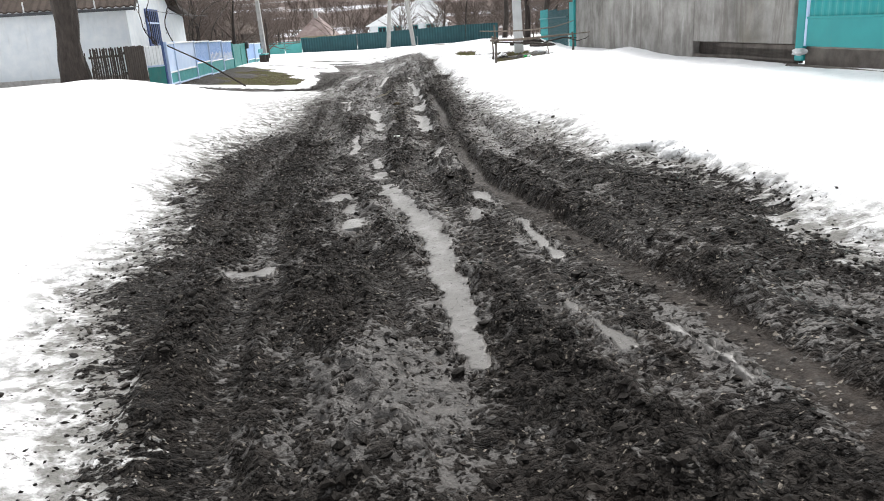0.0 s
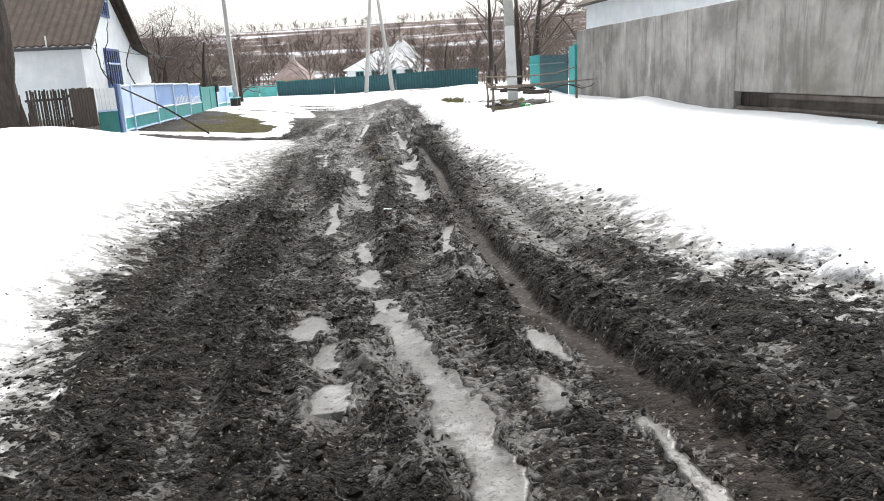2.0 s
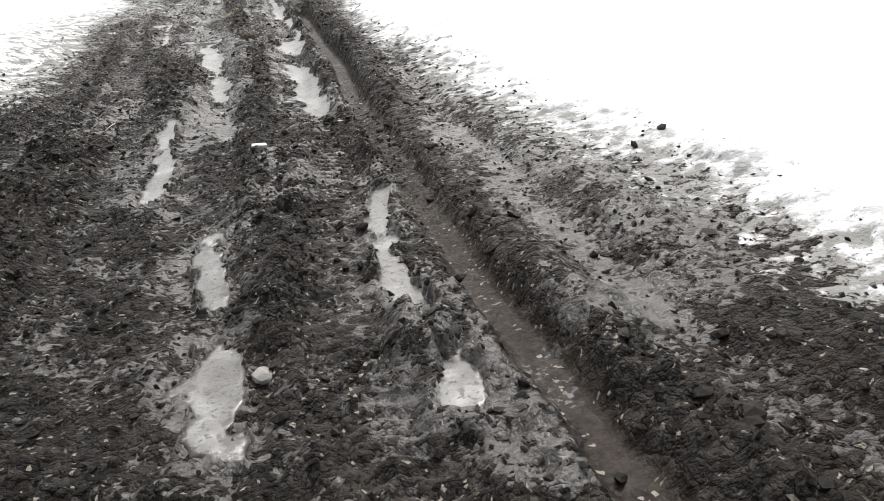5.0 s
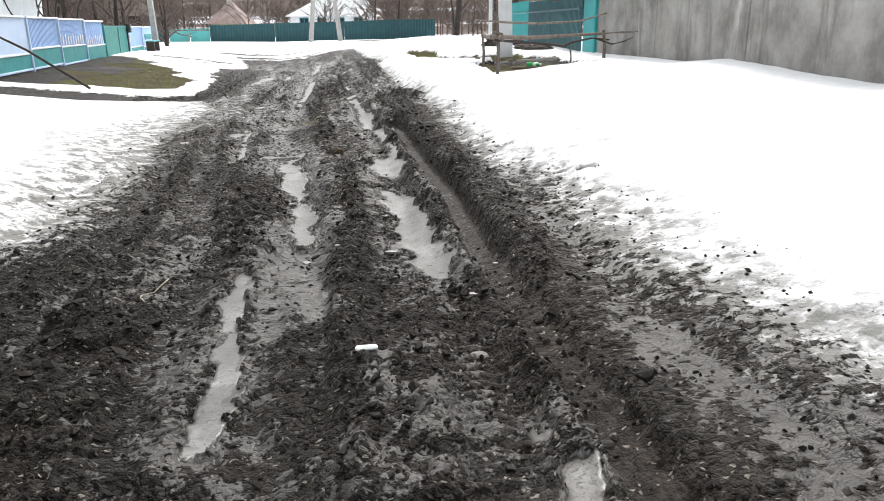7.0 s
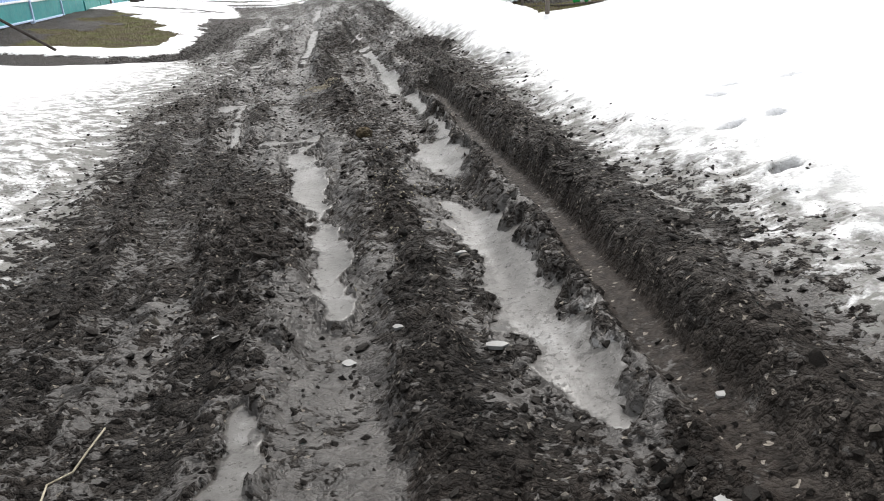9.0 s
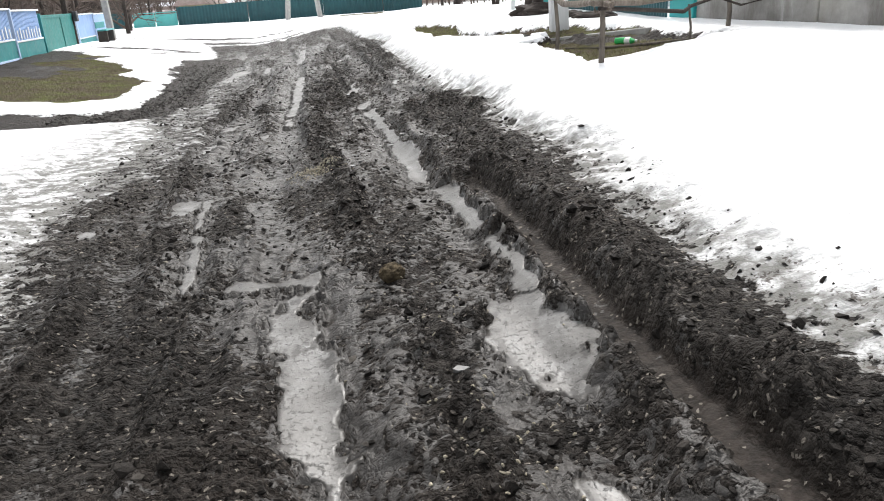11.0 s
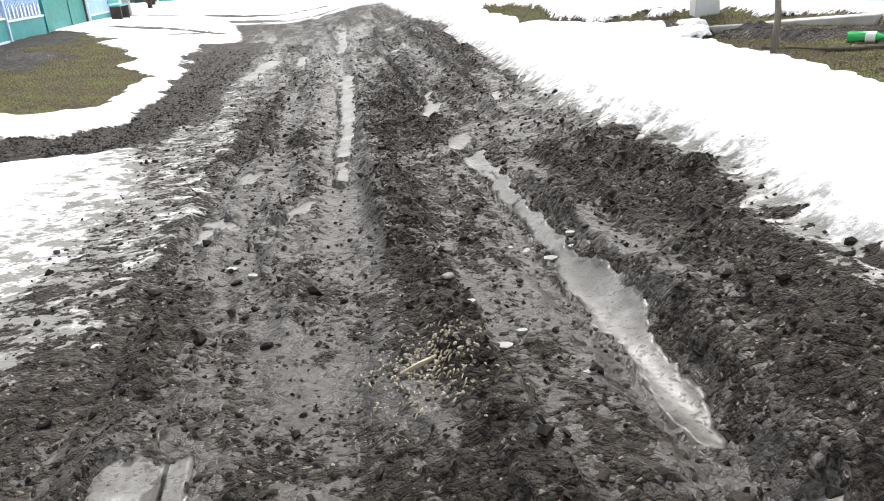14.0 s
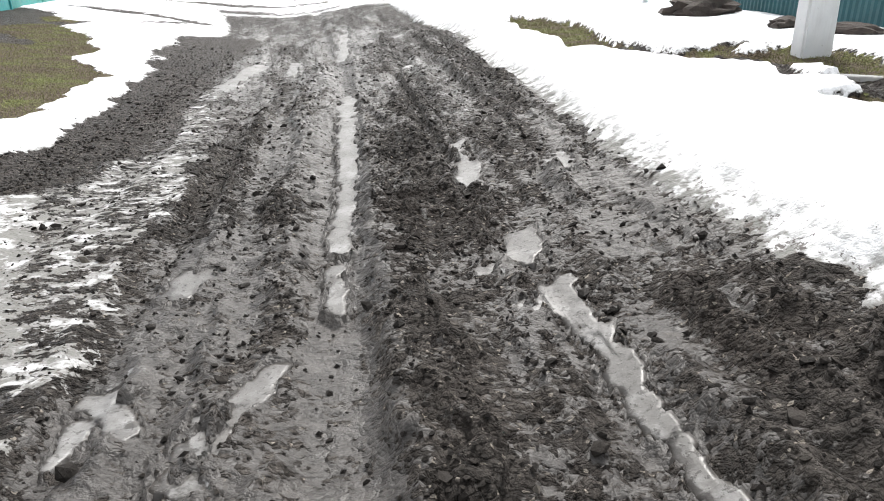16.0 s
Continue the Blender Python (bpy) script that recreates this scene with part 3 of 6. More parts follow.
puddle((0.69, 8.45, 0.05))
puddle((-0.06, 10.26, 0.06))
puddle((-0.39, 11.62, 0.04))
puddle((-2.51, 17.53, 0.04), (-2.44, 16.88, 0.03))
puddle((-2.39, 16.69, 0.04), (-2.35, 16.48, 0.05), (-2.27, 15.84, 0.02))
puddle((-2.63, 17.28, 0.09))
puddle((-3.17, 16.96, 0.09))
puddle((-1.24, 19.5, 0.04), (-1.16, 18.9, 0.065), (-1.08, 18.4, 0.1), (-1.03, 17.9, 0.075), (-0.99, 17.4, 0.05))
puddle((-0.83, 17.06, 0.07), (-0.75, 16.26, 0.04), (-0.66, 15.69, 0.06), (-0.6, 15.26, 0.06))
puddle((-2.03, 15.81, 0.05), (-1.83, 15.79, 0.07), (-1.63, 15.75, 0.05))
puddle((-2.7, 25.57, 0.1), (-2.43, 22.47, 0.06), (-2.35, 21.17, 0.06))
puddle((-2.66, 17.5, 0.13), (-2.6, 17.32, 0.09))
puddle((-2.66, 19.78, 0.06), (-2.6, 19.62, 0.09))
puddle((-1.4, 20.52, 0.07), (-1.29, 19.97, 0.06))
puddle((-1.56, 20.41, 0.07))
puddle((-1.5, 20.99, 0.1))
puddle((-1.67, 20.78, 0.06))
puddle((-1.33, 20.16, 0.06), (-1.27, 19.55, 0.04))
puddle((-3.03, 19.81, 0.05), (-3.04, 19.6, 0.03))
puddle((-3.02, 20.87, 0.1))
puddle((-1.72, 22.92, 0.05), (-1.63, 21.94, 0.06))
puddle((-1.1, 22.15, 0.09))
puddle((-2.13, 27.02, 0.08))
puddle((-2.61, 26.88, 0.12))
puddle((-2.28, 30.77, 0.12))
puddle((-4.35, 29.07, 0.14), (-4.25, 26.47, 0.16))
puddle((-3.81, 29.17, 0.1), (-3.65, 27.67, 0.08))
puddle((-3.05, 28.67, 0.1), (-3.45, 33.17, 0.14))
puddle((1.04, 4.69, 0.03), (0.91, 5.23, 0.035), (0.86, 5.62, 0.03))
puddle((0.67, 6.26, 0.04), (0.54, 6.69, 0.05))
puddle((1.21, 3.45, 0.04), (0.98, 4.09, 0.03))
puddle((1.56, 3.05, 0.025), (1.53, 3.22, 0.03), (1.4, 3.58, 0.025))
puddle((-1.05, 5.14, 0.09), (-0.86, 5.1, 0.07))
puddle((-2.5, 20.05, 0.06), (-2.6, 19.5, 0.08))
puddle((-2.9, 19.75, 0.05), (-3.02, 19.95, 0.07))
puddle((-2.35, 20.95, 0.05), (-2.31, 20.5, 0.04))
# silt
silt((-2.15, 18.9, 0.15), (-2.33, 20.8, 0.15), (-2.45, 21.9, 0.15), (-2.72, 24.9, 0.17))
silt((-2.7, 19.9, 0.22), (-2.8, 19.3, 0.2))
silt((-1.05, 23.5, 0.12), (-1.05, 22.4, 0.12), (-1, 21.45, 0.12))
silt((-1.02, 17.85, 0.12), (-0.98, 17.4, 0.14), (-0.86, 16.9, 0.14))
silt((0.9, 10.6, 0.25), (1.05, 9.6, 0.3), (1.15, 8.8, 0.3))
silt((0.62, 12.4, 0.2), (0.75, 11.6, 0.22))
silt((-1.83, 17.82, 0.1), (-1.77, 17.53, 0.1))
silt((0.63, 9.64, 0.07), (0.78, 8.69, 0.05))
silt((0.44, 10.98, 0.12), (0.59, 10.26, 0.1))
silt((0.34, 12.71, 0.12), (0.43, 11.9, 0.1))
silt((-0.2, 20.9, 0.14), (-0.45, 22.5, 0.18), (-0.9, 24.5, 0.2))
silt((-1.39, 13.1, 0.2), (-1.26, 12.43, 0.26), (-1.15, 11.62, 0.22))
silt((-2.01, 16.37, 0.24), (-1.86, 15.53, 0.24))
silt((-2.05, 17.94, 0.12), (-2.22, 17.87, 0.12))
silt((-2.7, 19.79, 0.22), (-2.49, 19.34, 0.18))
silt((-2.42, 21.37, 0.2), (-2.27, 20.07, 0.18), (-2.15, 19.45, 0.14))
silt((-2.55, 23.17, 0.22), (-2.85, 27.17, 0.4), (-3.45, 33.17, 0.5))
silt((-2.65, 19.65, 0.2))
silt((0.32, 8.22, 0.14), (0.35, 7.71, 0.12))
silt((0.02, 8.1, 0.1))
silt((0.01, 6.35, 0.35), (-0.19, 6.98, 0.25), (0.25, 5.55, 0.28))
silt((0.28, 3.37, 0.3))
silt((-0.33, 10.44, 0.25))
silt((-1.3, 14.47, 0.25), (-1.61, 16.01, 0.25))
silt((-1.6, 20.77, 0.15))
silt((-1, 21.97, 0.25), (-0.85, 20.67, 0.2))
silt((-2.95, 21.17, 0.3), (-2.85, 20.37, 0.25))
silt((-4.35, 26.17, 0.3), (-4.75, 30.17, 0.35))
silt((-1.97, 11.9, 0.18), (-1.87, 12.99, 0.16))


def smear_line(values, f, pts, width, reach, freq, seed, soft=0.12):
    """How far each point lies within a ragged band along a line."""
    i, d, _, _ = f.to_line(pts, reach)
    q = smooth(width + 0.14 * fbm(values[0][i], values[1][i], freq, 4, seed) - d, -soft, soft)
    return i, q


def build_ground():
    def grow(start, step, stop, factor):
        out = [start]
        while abs(out[-1]) < abs(stop):
            step *= factor
            out.append(out[-1] + math.copysign(step, stop))
        return out[1:]

    ul = np.array(grow(-2.5, 0.017, -1800, 1.062)[::-1] + list(np.arange(-2.5, 2.75, 0.0155)) + grow(2.75, 0.017, 1800, 1.062))
    yl = np.array(grow(1.8, 0.03, -300, 1.12)[::-1] + list(np.arange(1.8, 23.0, 0.0175)) + grow(23.0, 0.0175, 2600, 1.022))
    U, Y = np.meshgrid(ul, yl)
    X = U + axis_x(Y)
    shape = X.shape
    x, y, u = X.ravel(), Y.ravel(), U.ravel()
    f = Field(x, y)
    base = base_height(x, y)
    z = base.copy()
    near = smooth(-y, -70, -45) * smooth(-np.abs(u), -9, -6)
    # where the road's mud gives way to snow
    calm = 1 - 0.65 * smooth(y, 15, 19)
    wav = calm * (0.13 * fbm(x, y, 0.9, 3, 1) + 0.09 * fbm(x, y, 4.0, 3, 2))
    le = np.interp(y, [p[0] for p in LEFT_EDGE], [p[1] for p in LEFT_EDGE])
    re = np.interp(y, [p[0] for p in RIGHT_EDGE], [p[1] for p in RIGHT_EDGE])
    out_l, out_r = le - u + wav, u - re + wav
    left = out_l > out_r
    out = np.maximum(out_l, out_r)
    band = np.where(left, np.interp(y, (3, 8, 14, 20, 26), (0.42, 0.55, 0.55, 0.30, 0.12)), np.interp(y, (3, 8, 12, 16, 18.5, 20, 26), (0.32, 0.42, 0.52, 0.42, 0.16, 0.09, 0.06)))
    snow = np.clip(0.5 + out / (2.0 * band), 0, 1)
    # slush left lying inside the right-hand edge
    strip = smooth(out_r, -0.75, -0.25) * smooth(-out_r, 0.0, 0.25) * smooth(y, 3, 5) * smooth(-y, -17, -14)
    snow = np.maximum(snow, 0.27 * strip)
    sooty = np.clip(1.0 - np.abs(out) / np.where(left, np.interp(y, (3, 9, 13, 17, 21, 24), (0.9, 1.0, 1.8, 2.6, 1.8, 0.4)), np.interp(y, (8, 12, 14, 16, 18, 24), (0.8, 0.9, 0.75, 0.55, 0.4, 0.3))), 0, 1) * smooth(-np.abs(y - 15), -32, -12)
    i, q = smear_line((x, y), f, [(1.95, 6.9), (2.15, 6.3), (2.25, 5.6), (2.2, 5.2)], 0.30, 0.9, 3.0, 2, 0.15)
    snow[i] = np.clip(snow[i] - 0.45 * q, 0, 1)
    sooty[i] = np.maximum(sooty[i], 0.8 * q)
    brown = 0.45 * smooth(fbm(x, y, 0.8, 4, 4), 0.25, 0.9)
    brown *= 1 - 0.8 * smooth(y, 26, 34)
    snow = np.maximum(snow, np.clip(smooth(y + 2.5 * fbm(x, y * 2, 0.5, 4, 2), 36, 46) * 1.05, 0, 1))
    grass = np.zeros_like(x)
    # dirty slush strip along the left-hand edge
    i, d, _, _ = f.to_line([(-3.75, 18.6), (-3.8, 21.0), (-3.87, 22.6), (-4.1, 24.6), (-4.6, 27.2), (-5.0, 29.5)], 1.2)
    q = smooth(np.interp(y[i], (18, 21, 24, 29), (0.7, 0.5, 0.30, 0.2)) + 0.14 * fbm(x[i], y[i], 3.0, 4, 2) - d, -0.14, 0.14)
    snow[i] = np.maximum(snow[i], 0.52 * q)
    sooty[i] = np.maximum(sooty[i], 0.8 * q)
    thin = np.ones_like(x)
    thin[i] = 1 - 0.9 * q
    # side track that joins from the left, brown and bare
    i, d, _, _ = f.to_line([(-10.5, 20.8), (-7.4, 21.5), (-6.25, 21.75), (-5.5, 22.05), (-4.75, 22.6), (-4.45, 23.6), (-4.75, 26.0), (-5.15, 29.0), (-5.6, 33.0)], 1.4)
    w = np.interp(x[i], (-8, -7.4, -6.25, -5.5, -4.6), (1.5, 1.35, 0.95, 0.55, 0.42)) + 0.10 * fbm(x[i], y[i], 1.5, 3, 5)
    bare = smooth(w - d, -0.08, 0.08)
    snow[i] *= 1 - bare
    brown[i] = np.maximum(brown[i], 0.35 * bare)
    track = np.zeros_like(x)
    track[i] = bare
    # grass before the blue fence
    rag = 0.30 * fbm(x, y, 0.9, 4, 2)
    lawn = np.minimum(np.interp(y, (23.5, 24.4, 25.0, 29.8, 34.8, 37), (-6.2, -5.5, -5.48, -6.9, -9.7, -11.4)) - x, (y - 23.75) * 1.2) + rag
    lm = smooth(lawn, -0.05, 0.12) * smooth(x, -14, -13) * smooth(-y, -37, -36)
    snow *= 1 - lm
    soil = smooth(1.5 + 0.9 * fbm(x, y, 0.7, 4, 1) - (x + 9.85 + 0.183 * (y - 27.26)), -0.4, 0.4) * lm
    brown = np.maximum(brown, 0.75 * soil)
    grass = np.maximum(grass, lm * (1 - 0.62 * soil))
    # bare turf round the whitewashed post and the rail fence, with a trodden path through it
    edge = np.full(len(x), -9.0)
    i = f.near(TURF, 0.6)
    inside, ring = np.zeros(len(i), bool), TURF + TURF[:1]
    for (x0, y0), (x1, y1) in zip(ring, ring[1:]):
        hit = ((y0 > y[i]) != (y1 > y[i])) & (x[i] < (x1 - x0) * (y[i] - y0) / (y1 - y0 + 1e-9) + x0)
        inside ^= hit
    j, d, _, _ = f.to_line(ring, 0.6)
    edge[j] = np.where(inside, d, -d)
    patches = [smooth(edge + 0.07 * fbm(x, y, 2.5, 4, 5), -0.03, 0.05)]
    for cx0, cy0, ax, ay in ((0.2, 68.0, 5.0, 2.2),):
        patches.append(smooth(1 - np.hypot((x - cx0) / ax, (y - cy0) / ay) + 0.22 * fbm(x, y, 1.6, 4, 5), -0.02, 0.06))
    for cx0, cy0, r in ((0.85, 22.9, 0.20), (1.08, 23.5, 0.15), (1.2, 24.9, 0.12)):
        patches[0] *= 1 - smooth(1 - np.hypot(x - cx0, (y - cy0) * 0.7) / r + 0.3 * fbm(x, y, 5, 3, 1), -0.05, 0.1)
    for q in patches:
        snow *= 1 - q
        grass = np.maximum(grass, q)
    i, q = smear_line((x, y), f, [(-0.35, 26.2), (0.3, 25.3), (0.9, 24.3), (1.25, 23.4), (1.75, 22.2), (2.6, 21.2), (3.2, 20.7)], 0.24, 0.6, 2.5, 3)
    trodden = np.zeros_like(x)
    trodden[i] = q
    brown[i] = np.maximum(brown[i], 0.9 * q * patches[0][i])
    grass = grass * (1 - 0.85 * trodden)
    # dirty slush lines on the cross street
    for line, wd in (([(-30, 43.5), (-12, 44.5), (-6, 45.5)], 0.6), ([(-11.5, 38.6), (-7.2, 36.6)], 0.22), ([(-9.5, 33.2), (-7.6, 35.9)], 0.12), ([(-7, 50), (20, 49)], 0.5)):
        i, d, _, _ = f.to_line(line, 2.0)
        q = smooth(wd * (1 + 0.8 * fbm(x[i], y[i], 0.7, 3, 1)) - d, -0.15, 0.15)
        snow[i] *= 1 - 0.85 * q
        brown[i] = np.maximum(brown[i], 0.5 * q)
    # thaw water and ice
    ice, slick, pond = np.zeros_like(x), np.zeros_like(x), np.zeros_like(x)
    owner = np.full(len(x), -1)
    for n, s in enumerate(POOLS):
        own = np.zeros_like(x)
        f.stroke(own, [(px, py, (0.92 if py < 16 else 0.8) * pr) for px, py, pr in s], 1.0, 0.8, 0.55 if max(p[2] for p in s) > 0.09 else 0.85)
        owner[own > np.maximum(pond, 0.02)] = n
        pond = np.maximum(pond, own)
        f.stroke(slick, [(px, py, 0.06 + 1.5 * pr) for px, py, pr in s], 0.70, 0.9)
    for s in SILTS:
        f.stroke(slick, s, 0.85, 0.9)
    # long furrows that run with the wheels, wet in their troughs
    lane = x - np.interp(y, (2, 4, 6, 8, 10, 12, 14.9, 17.5, 20.3, 27, 36), (2.1, 1.64, 1.0, 0.48, 0.2, -0.06, -0.39, -0.73, -1.2, -2.0, -3.0))
    drift = lane + 0.05 * fbm(x, y, 0.8, 3, 2)
    furrow = fbm(drift, y * 0.06, 4.0, 2, 1, 0.6) + 0.35 * fbm(drift, y * 0.25, 9.0, 2, 4)
    wetter = smooth(fbm(x, y, 0.9, 3, 4), -0.5, 0.4)
    slick = np.clip(slick + 0.38 * smooth(-furrow, 0.0, 0.6) * (0.4 + 0.6 * wetter), 0, 1)
    middle = smooth(y, 15.0, 19.0) * np.exp(-((u + 0.35) / 0.9) ** 2)
    slick = np.clip(slick + 0.18 * middle + 0.12 * np.exp(-(u / 0.8) ** 2) + 0.25 * smooth(fbm(x, y, 1.3, 4, 3), 0.1, 0.8), 0, 1) * (1 - snow) * (1 - grass) * (1 - track)
    # Pale streaks far along: slush, and sky sheen on wet mud as colour.
    slush_sheen = smooth(fbm(drift * 1.7, y * 0.16, 2.2, 4, 4, 0.6), 0.2, 0.6) * smooth(y, 20, 28)
    ice = 0.62 * slush_sheen * (1 - smooth(brown, 0.3, 0.6)) * (1 - snow) * (1 - grass) * (1 - trodden) * (1 - track)
    verge = smooth(u, 1.25, 1.5) * smooth(y, 6, 8.5) * smooth(-y, -15.5, -13.5) * (1 - snow)
    slick = np.clip(slick + 0.20 * verge, 0, 1)
    verge2 = smooth(u, 0.95, 1.25) * smooth(y, 14.5, 17) * smooth(-y, -30, -24) * (1 - snow)
    slick = np.clip(slick + 0.12 * verge2, 0, 1)
    streak = smooth(fbm(drift, y * 0.10, 5.5, 3, 3, 0.6), 0.05, 0.5) * smooth(y, 14.5, 18) * smooth(-np.abs(u + 0.3), -1.7, -1.2) * (1 - snow) * (1 - track)
    slick = np.clip(slick + 0.36 * streak, 0, 1)
    # The ice tone pales these wet streaks, sheen put into the colour.
    ice = np.maximum(ice, 0.36 * streak * smooth(y, 17, 21))
    # churned mud relief: clods on the crests, pressed smooth in the troughs
    muddy = (1 - np.clip(snow * 1.15, 0, 1)) * (1 - grass) * near * (1 - 0.6 * smooth(y, 28, 38))
    k = np.nonzero(muddy > 0.01)[0]
    xk, yk = x[k] + 0.022 * fbm(x[k], y[k], 8, 3, 1), y[k] + 0.022 * fbm(x[k], y[k], 8, 3, 3)
    churn = np.clip(0.25 + 0.45 * smooth(furrow[k], -0.4, 0.5) + 0.45 * smooth(fbm(xk, yk, 0.9, 3, 2), -0.4, 0.5) - 0.3 * verge[k] - 0.2 * verge2[k], 0, 1)
    rel = churn * (0.055 * cells(xk * 0.9, yk * 1.1, 0.13, 1) ** 1.5 + 0.034 * cells(xk * 0.9, yk * 1.1, 0.062, 2)) + (0.35 + 0.65 * churn) * 0.018 * cells(xk, yk, 0.042, 3)
    rel += 0.020 * churn * fbm(xk, yk, 5.0, 4, 0, 0.6) + 0.022 * fbm(xk, yk, 1.3, 3, 5)
    rel += (0.045 + 0.03 * verge2[k]) * np.clip(furrow[k], -0.8, 0.8) + 0.006 * noise2(xk, yk, 31.0, 2)
    crumble = np.zeros_like(x)
    crumble[k] = (0.15 + 0.85 * thin[k]) * muddy[k] * (rel - 0.045) * (1 - 0.22 * np.clip(slick[k], 0, 1)) * (1 - 0.9 * track[k])
    z = z + crumble
    dent, smear = np.zeros_like(x), np.zeros_like(x)
    for pts, half, depth, lug in RUTS:
        i, d, side, along = f.to_line(pts, half * 5)
        wob = d + 0.025 * noise2(x[i], y[i], 6.0, 2)
        inner = smooth(-(wob / half), -1.45, -0.45)
        rim = np.exp(-((wob / half - 1.75) / 0.5) ** 2)
        fade = smooth(along, 0, 0.5) * smooth(along.max() - along, 0, 0.5)
        drop = -1.55 * depth * inner + 0.34 * max(depth, 0) * rim * (1 + 0.9 * noise2(x[i], y[i], 7.0, 3))
        z[i] -= 0.5 * crumble[i] * inner * fade
        if lug:
            z[i] -= 0.45 * crumble[i] * inner * fade
            if lug > 0.014:
                smear[i] = np.maximum(smear[i], 0.6 * inner * fade)
            tread = np.sin(2 * math.pi * (along + 0.6 * d) / 0.085)
            drop = drop + (1.15 if lug > 0.014 else 0.8) * lug * inner * np.sign(tread) * smooth(np.abs(tread), 0.1, 0.6) * (0.6 + 0.4 * noise2(x[i], y[i], 3.0, 4))
        z[i] += drop * fade * near[i]
        dent[i] -= 1.4 * max(depth, 0) * inner * fade
        slick[i] = np.maximum(slick[i], 0.35 * inner * fade * (depth > 0))
    # the deep wheel channel: flat pressed floor, a low inner lip and a steep outer bank
    i, d, side, along = f.to_line(DEEP, 0.6)
    s = side * d + 0.018 * noise2(x[i], y[i], 1.6, 2) + 0.008 * noise2(x[i], y[i], 9.0, 3)
    fade = smooth(along, 0, 0.6) * smooth(along.max() - along, 0, 0.14) * (1 - 0.35 * smooth(noise2(x[i] * 0.2, y[i], 0.5, 5), 0.0, 0.7))
    trough = smooth(s, -0.13, -0.04) * (1 - smooth(s, 0.04, 0.105))
    bank = smooth(s, 0.05, 0.16) * (1 - smooth(s, 0.17, 0.45))
    lip = smooth(s, -0.24, -0.15) * (1 - smooth(s, -0.15, -0.08))
    z[i] -= crumble[i] * trough * 0.92 * fade
    z[i] += fade * near[i] * (-0.085 * np.interp(y[i], (14, 15.5, 17), (1.0, 1.25, 1.5)) * trough + (0.055 + 0.03 * noise2(x[i], y[i], 3.0, 1)) * bank + (0.012 + 0.012 * noise2(x[i], y[i], 6.0, 1)) * lip)
    tread = np.sin(2 * math.pi * (along - 0.7 * s) / 0.07)
    z[i] += 0.006 * fade * np.sign(tread) * smooth(np.abs(tread), 0.1, 0.7) * np.exp(-((s - 0.075) / 0.035) ** 2)
    smear[i] = np.maximum(smear[i], 0.9 * trough * fade)
    brown[i] = np.maximum(brown[i], 0.8 * trough * fade)
    slick[i] = slick[i] * (1 - 0.6 * trough * fade)
    snow[i] = snow[i] * (1 - np.maximum(trough, bank) * fade)
    pond[i] = pond[i] * (1 - smooth(s, -0.12, -0.06) * fade)
    # the ground dips under the puddles
    pond = pond * (1 - smear) * (1 - snow)
    ice = np.maximum(ice * (1 - smear), 0.66 * smooth(pond, 0.2, 0.5))
    level = base - 0.022 + np.maximum(0.4 * dent, -0.03) + 0.003 * fbm(x, y, 2.0, 2, 1)
    flat = smooth(pond, 0.26, 0.58)
    z = z * (1 - 0.93 * flat) + flat * (0.93 * (level - 0.024) + 0.10 * np.clip(crumble, 0, 0.05))
    shore = smooth(pond, 0.03, 0.10)
    z = np.maximum(z, z * (1 - shore) + shore * (level + 0.012 + 0.006 * fbm(x, y, 14.0, 2, 3) - 0.06 * smooth(pond, 0.24, 0.44)))
    # snow lies on top, with a melted rim and shallow dimples
    cover = smooth(snow, 0.35, 1.0) * np.maximum(smooth(out, -0.10, 0.40), smooth(y, 30, 34))
    rim_l = np.where(u < 0, 0.15 + 0.85 * smooth(out_l, 0.05, 0.9), 1.0)
    far_bank = np.where(u < 0, 1 - 0.65 * smooth(y, 17, 20), 1 - 0.45 * smooth(u, 2.5, 3.4) * smooth(y, 18, 19.6) * smooth(-y, -34, -29))
    dimples = (0.012 * fbm(x, y, 7.0, 3, 1) + 0.022 * fbm(x, y, 3.0, 3, 4)) * np.where(u < 0, 0.5, 1.0) * smooth(-out, -1.6, -0.1)
    z = z + cover * near * thin * far_bank * rim_l * (0.05 + 0.10 * smooth(out_r, -0.02, 0.24) * smooth(y, 16, 18.5) + 0.05 * smooth(out, 0.0, 0.8) + 0.020 * fbm(x, y, 1.2, 3, 2) + dimples)
    # clods thrown up along the right-hand bank
    for cx0, cy0, r, h in ((-0.30, 19.85, 0.16, 0.10), (-0.36, 19.3, 0.15, 0.06), (-0.54, 20.25, 0.15, 0.06), (-0.06, 14.1, 0.12, 0.06), (-0.60, 15.9, 0.15, 0.06),
                           (-0.38, 18.85, 0.11, 0.05), (-0.34, 18.45, 0.12, 0.06), (-0.25, 17.9, 0.10, 0.04), (-0.86, 15.1, 0.13, 0.07), (-0.24, 14.92, 0.10, 0.06), (-1.25, 15.78, 0.12, 0.05), (-2.48, 7.66, 0.13, 0.06)):
        i = f.near([(cx0, cy0)], 3 * r)
        q = np.clip(1 - np.hypot(x[i] - cx0, y[i] - cy0) / r + 0.5 * fbm(x[i], y[i], 6, 3, 1), 0, 1)
        z[i] += h * (1 - 0.75 * snow[i]) * smooth(q, 0, 0.9) * (0.4 + 0.7 * cells(x[i], y[i], 0.05, 2))
        snow[i] *= 1 - smooth(q, 0.05, 0.3) * (1 - 0.85 * smooth(snow[i], 0.6, 1.0))
        slick[i] *= 1 - smooth(q, 0.05, 0.3)
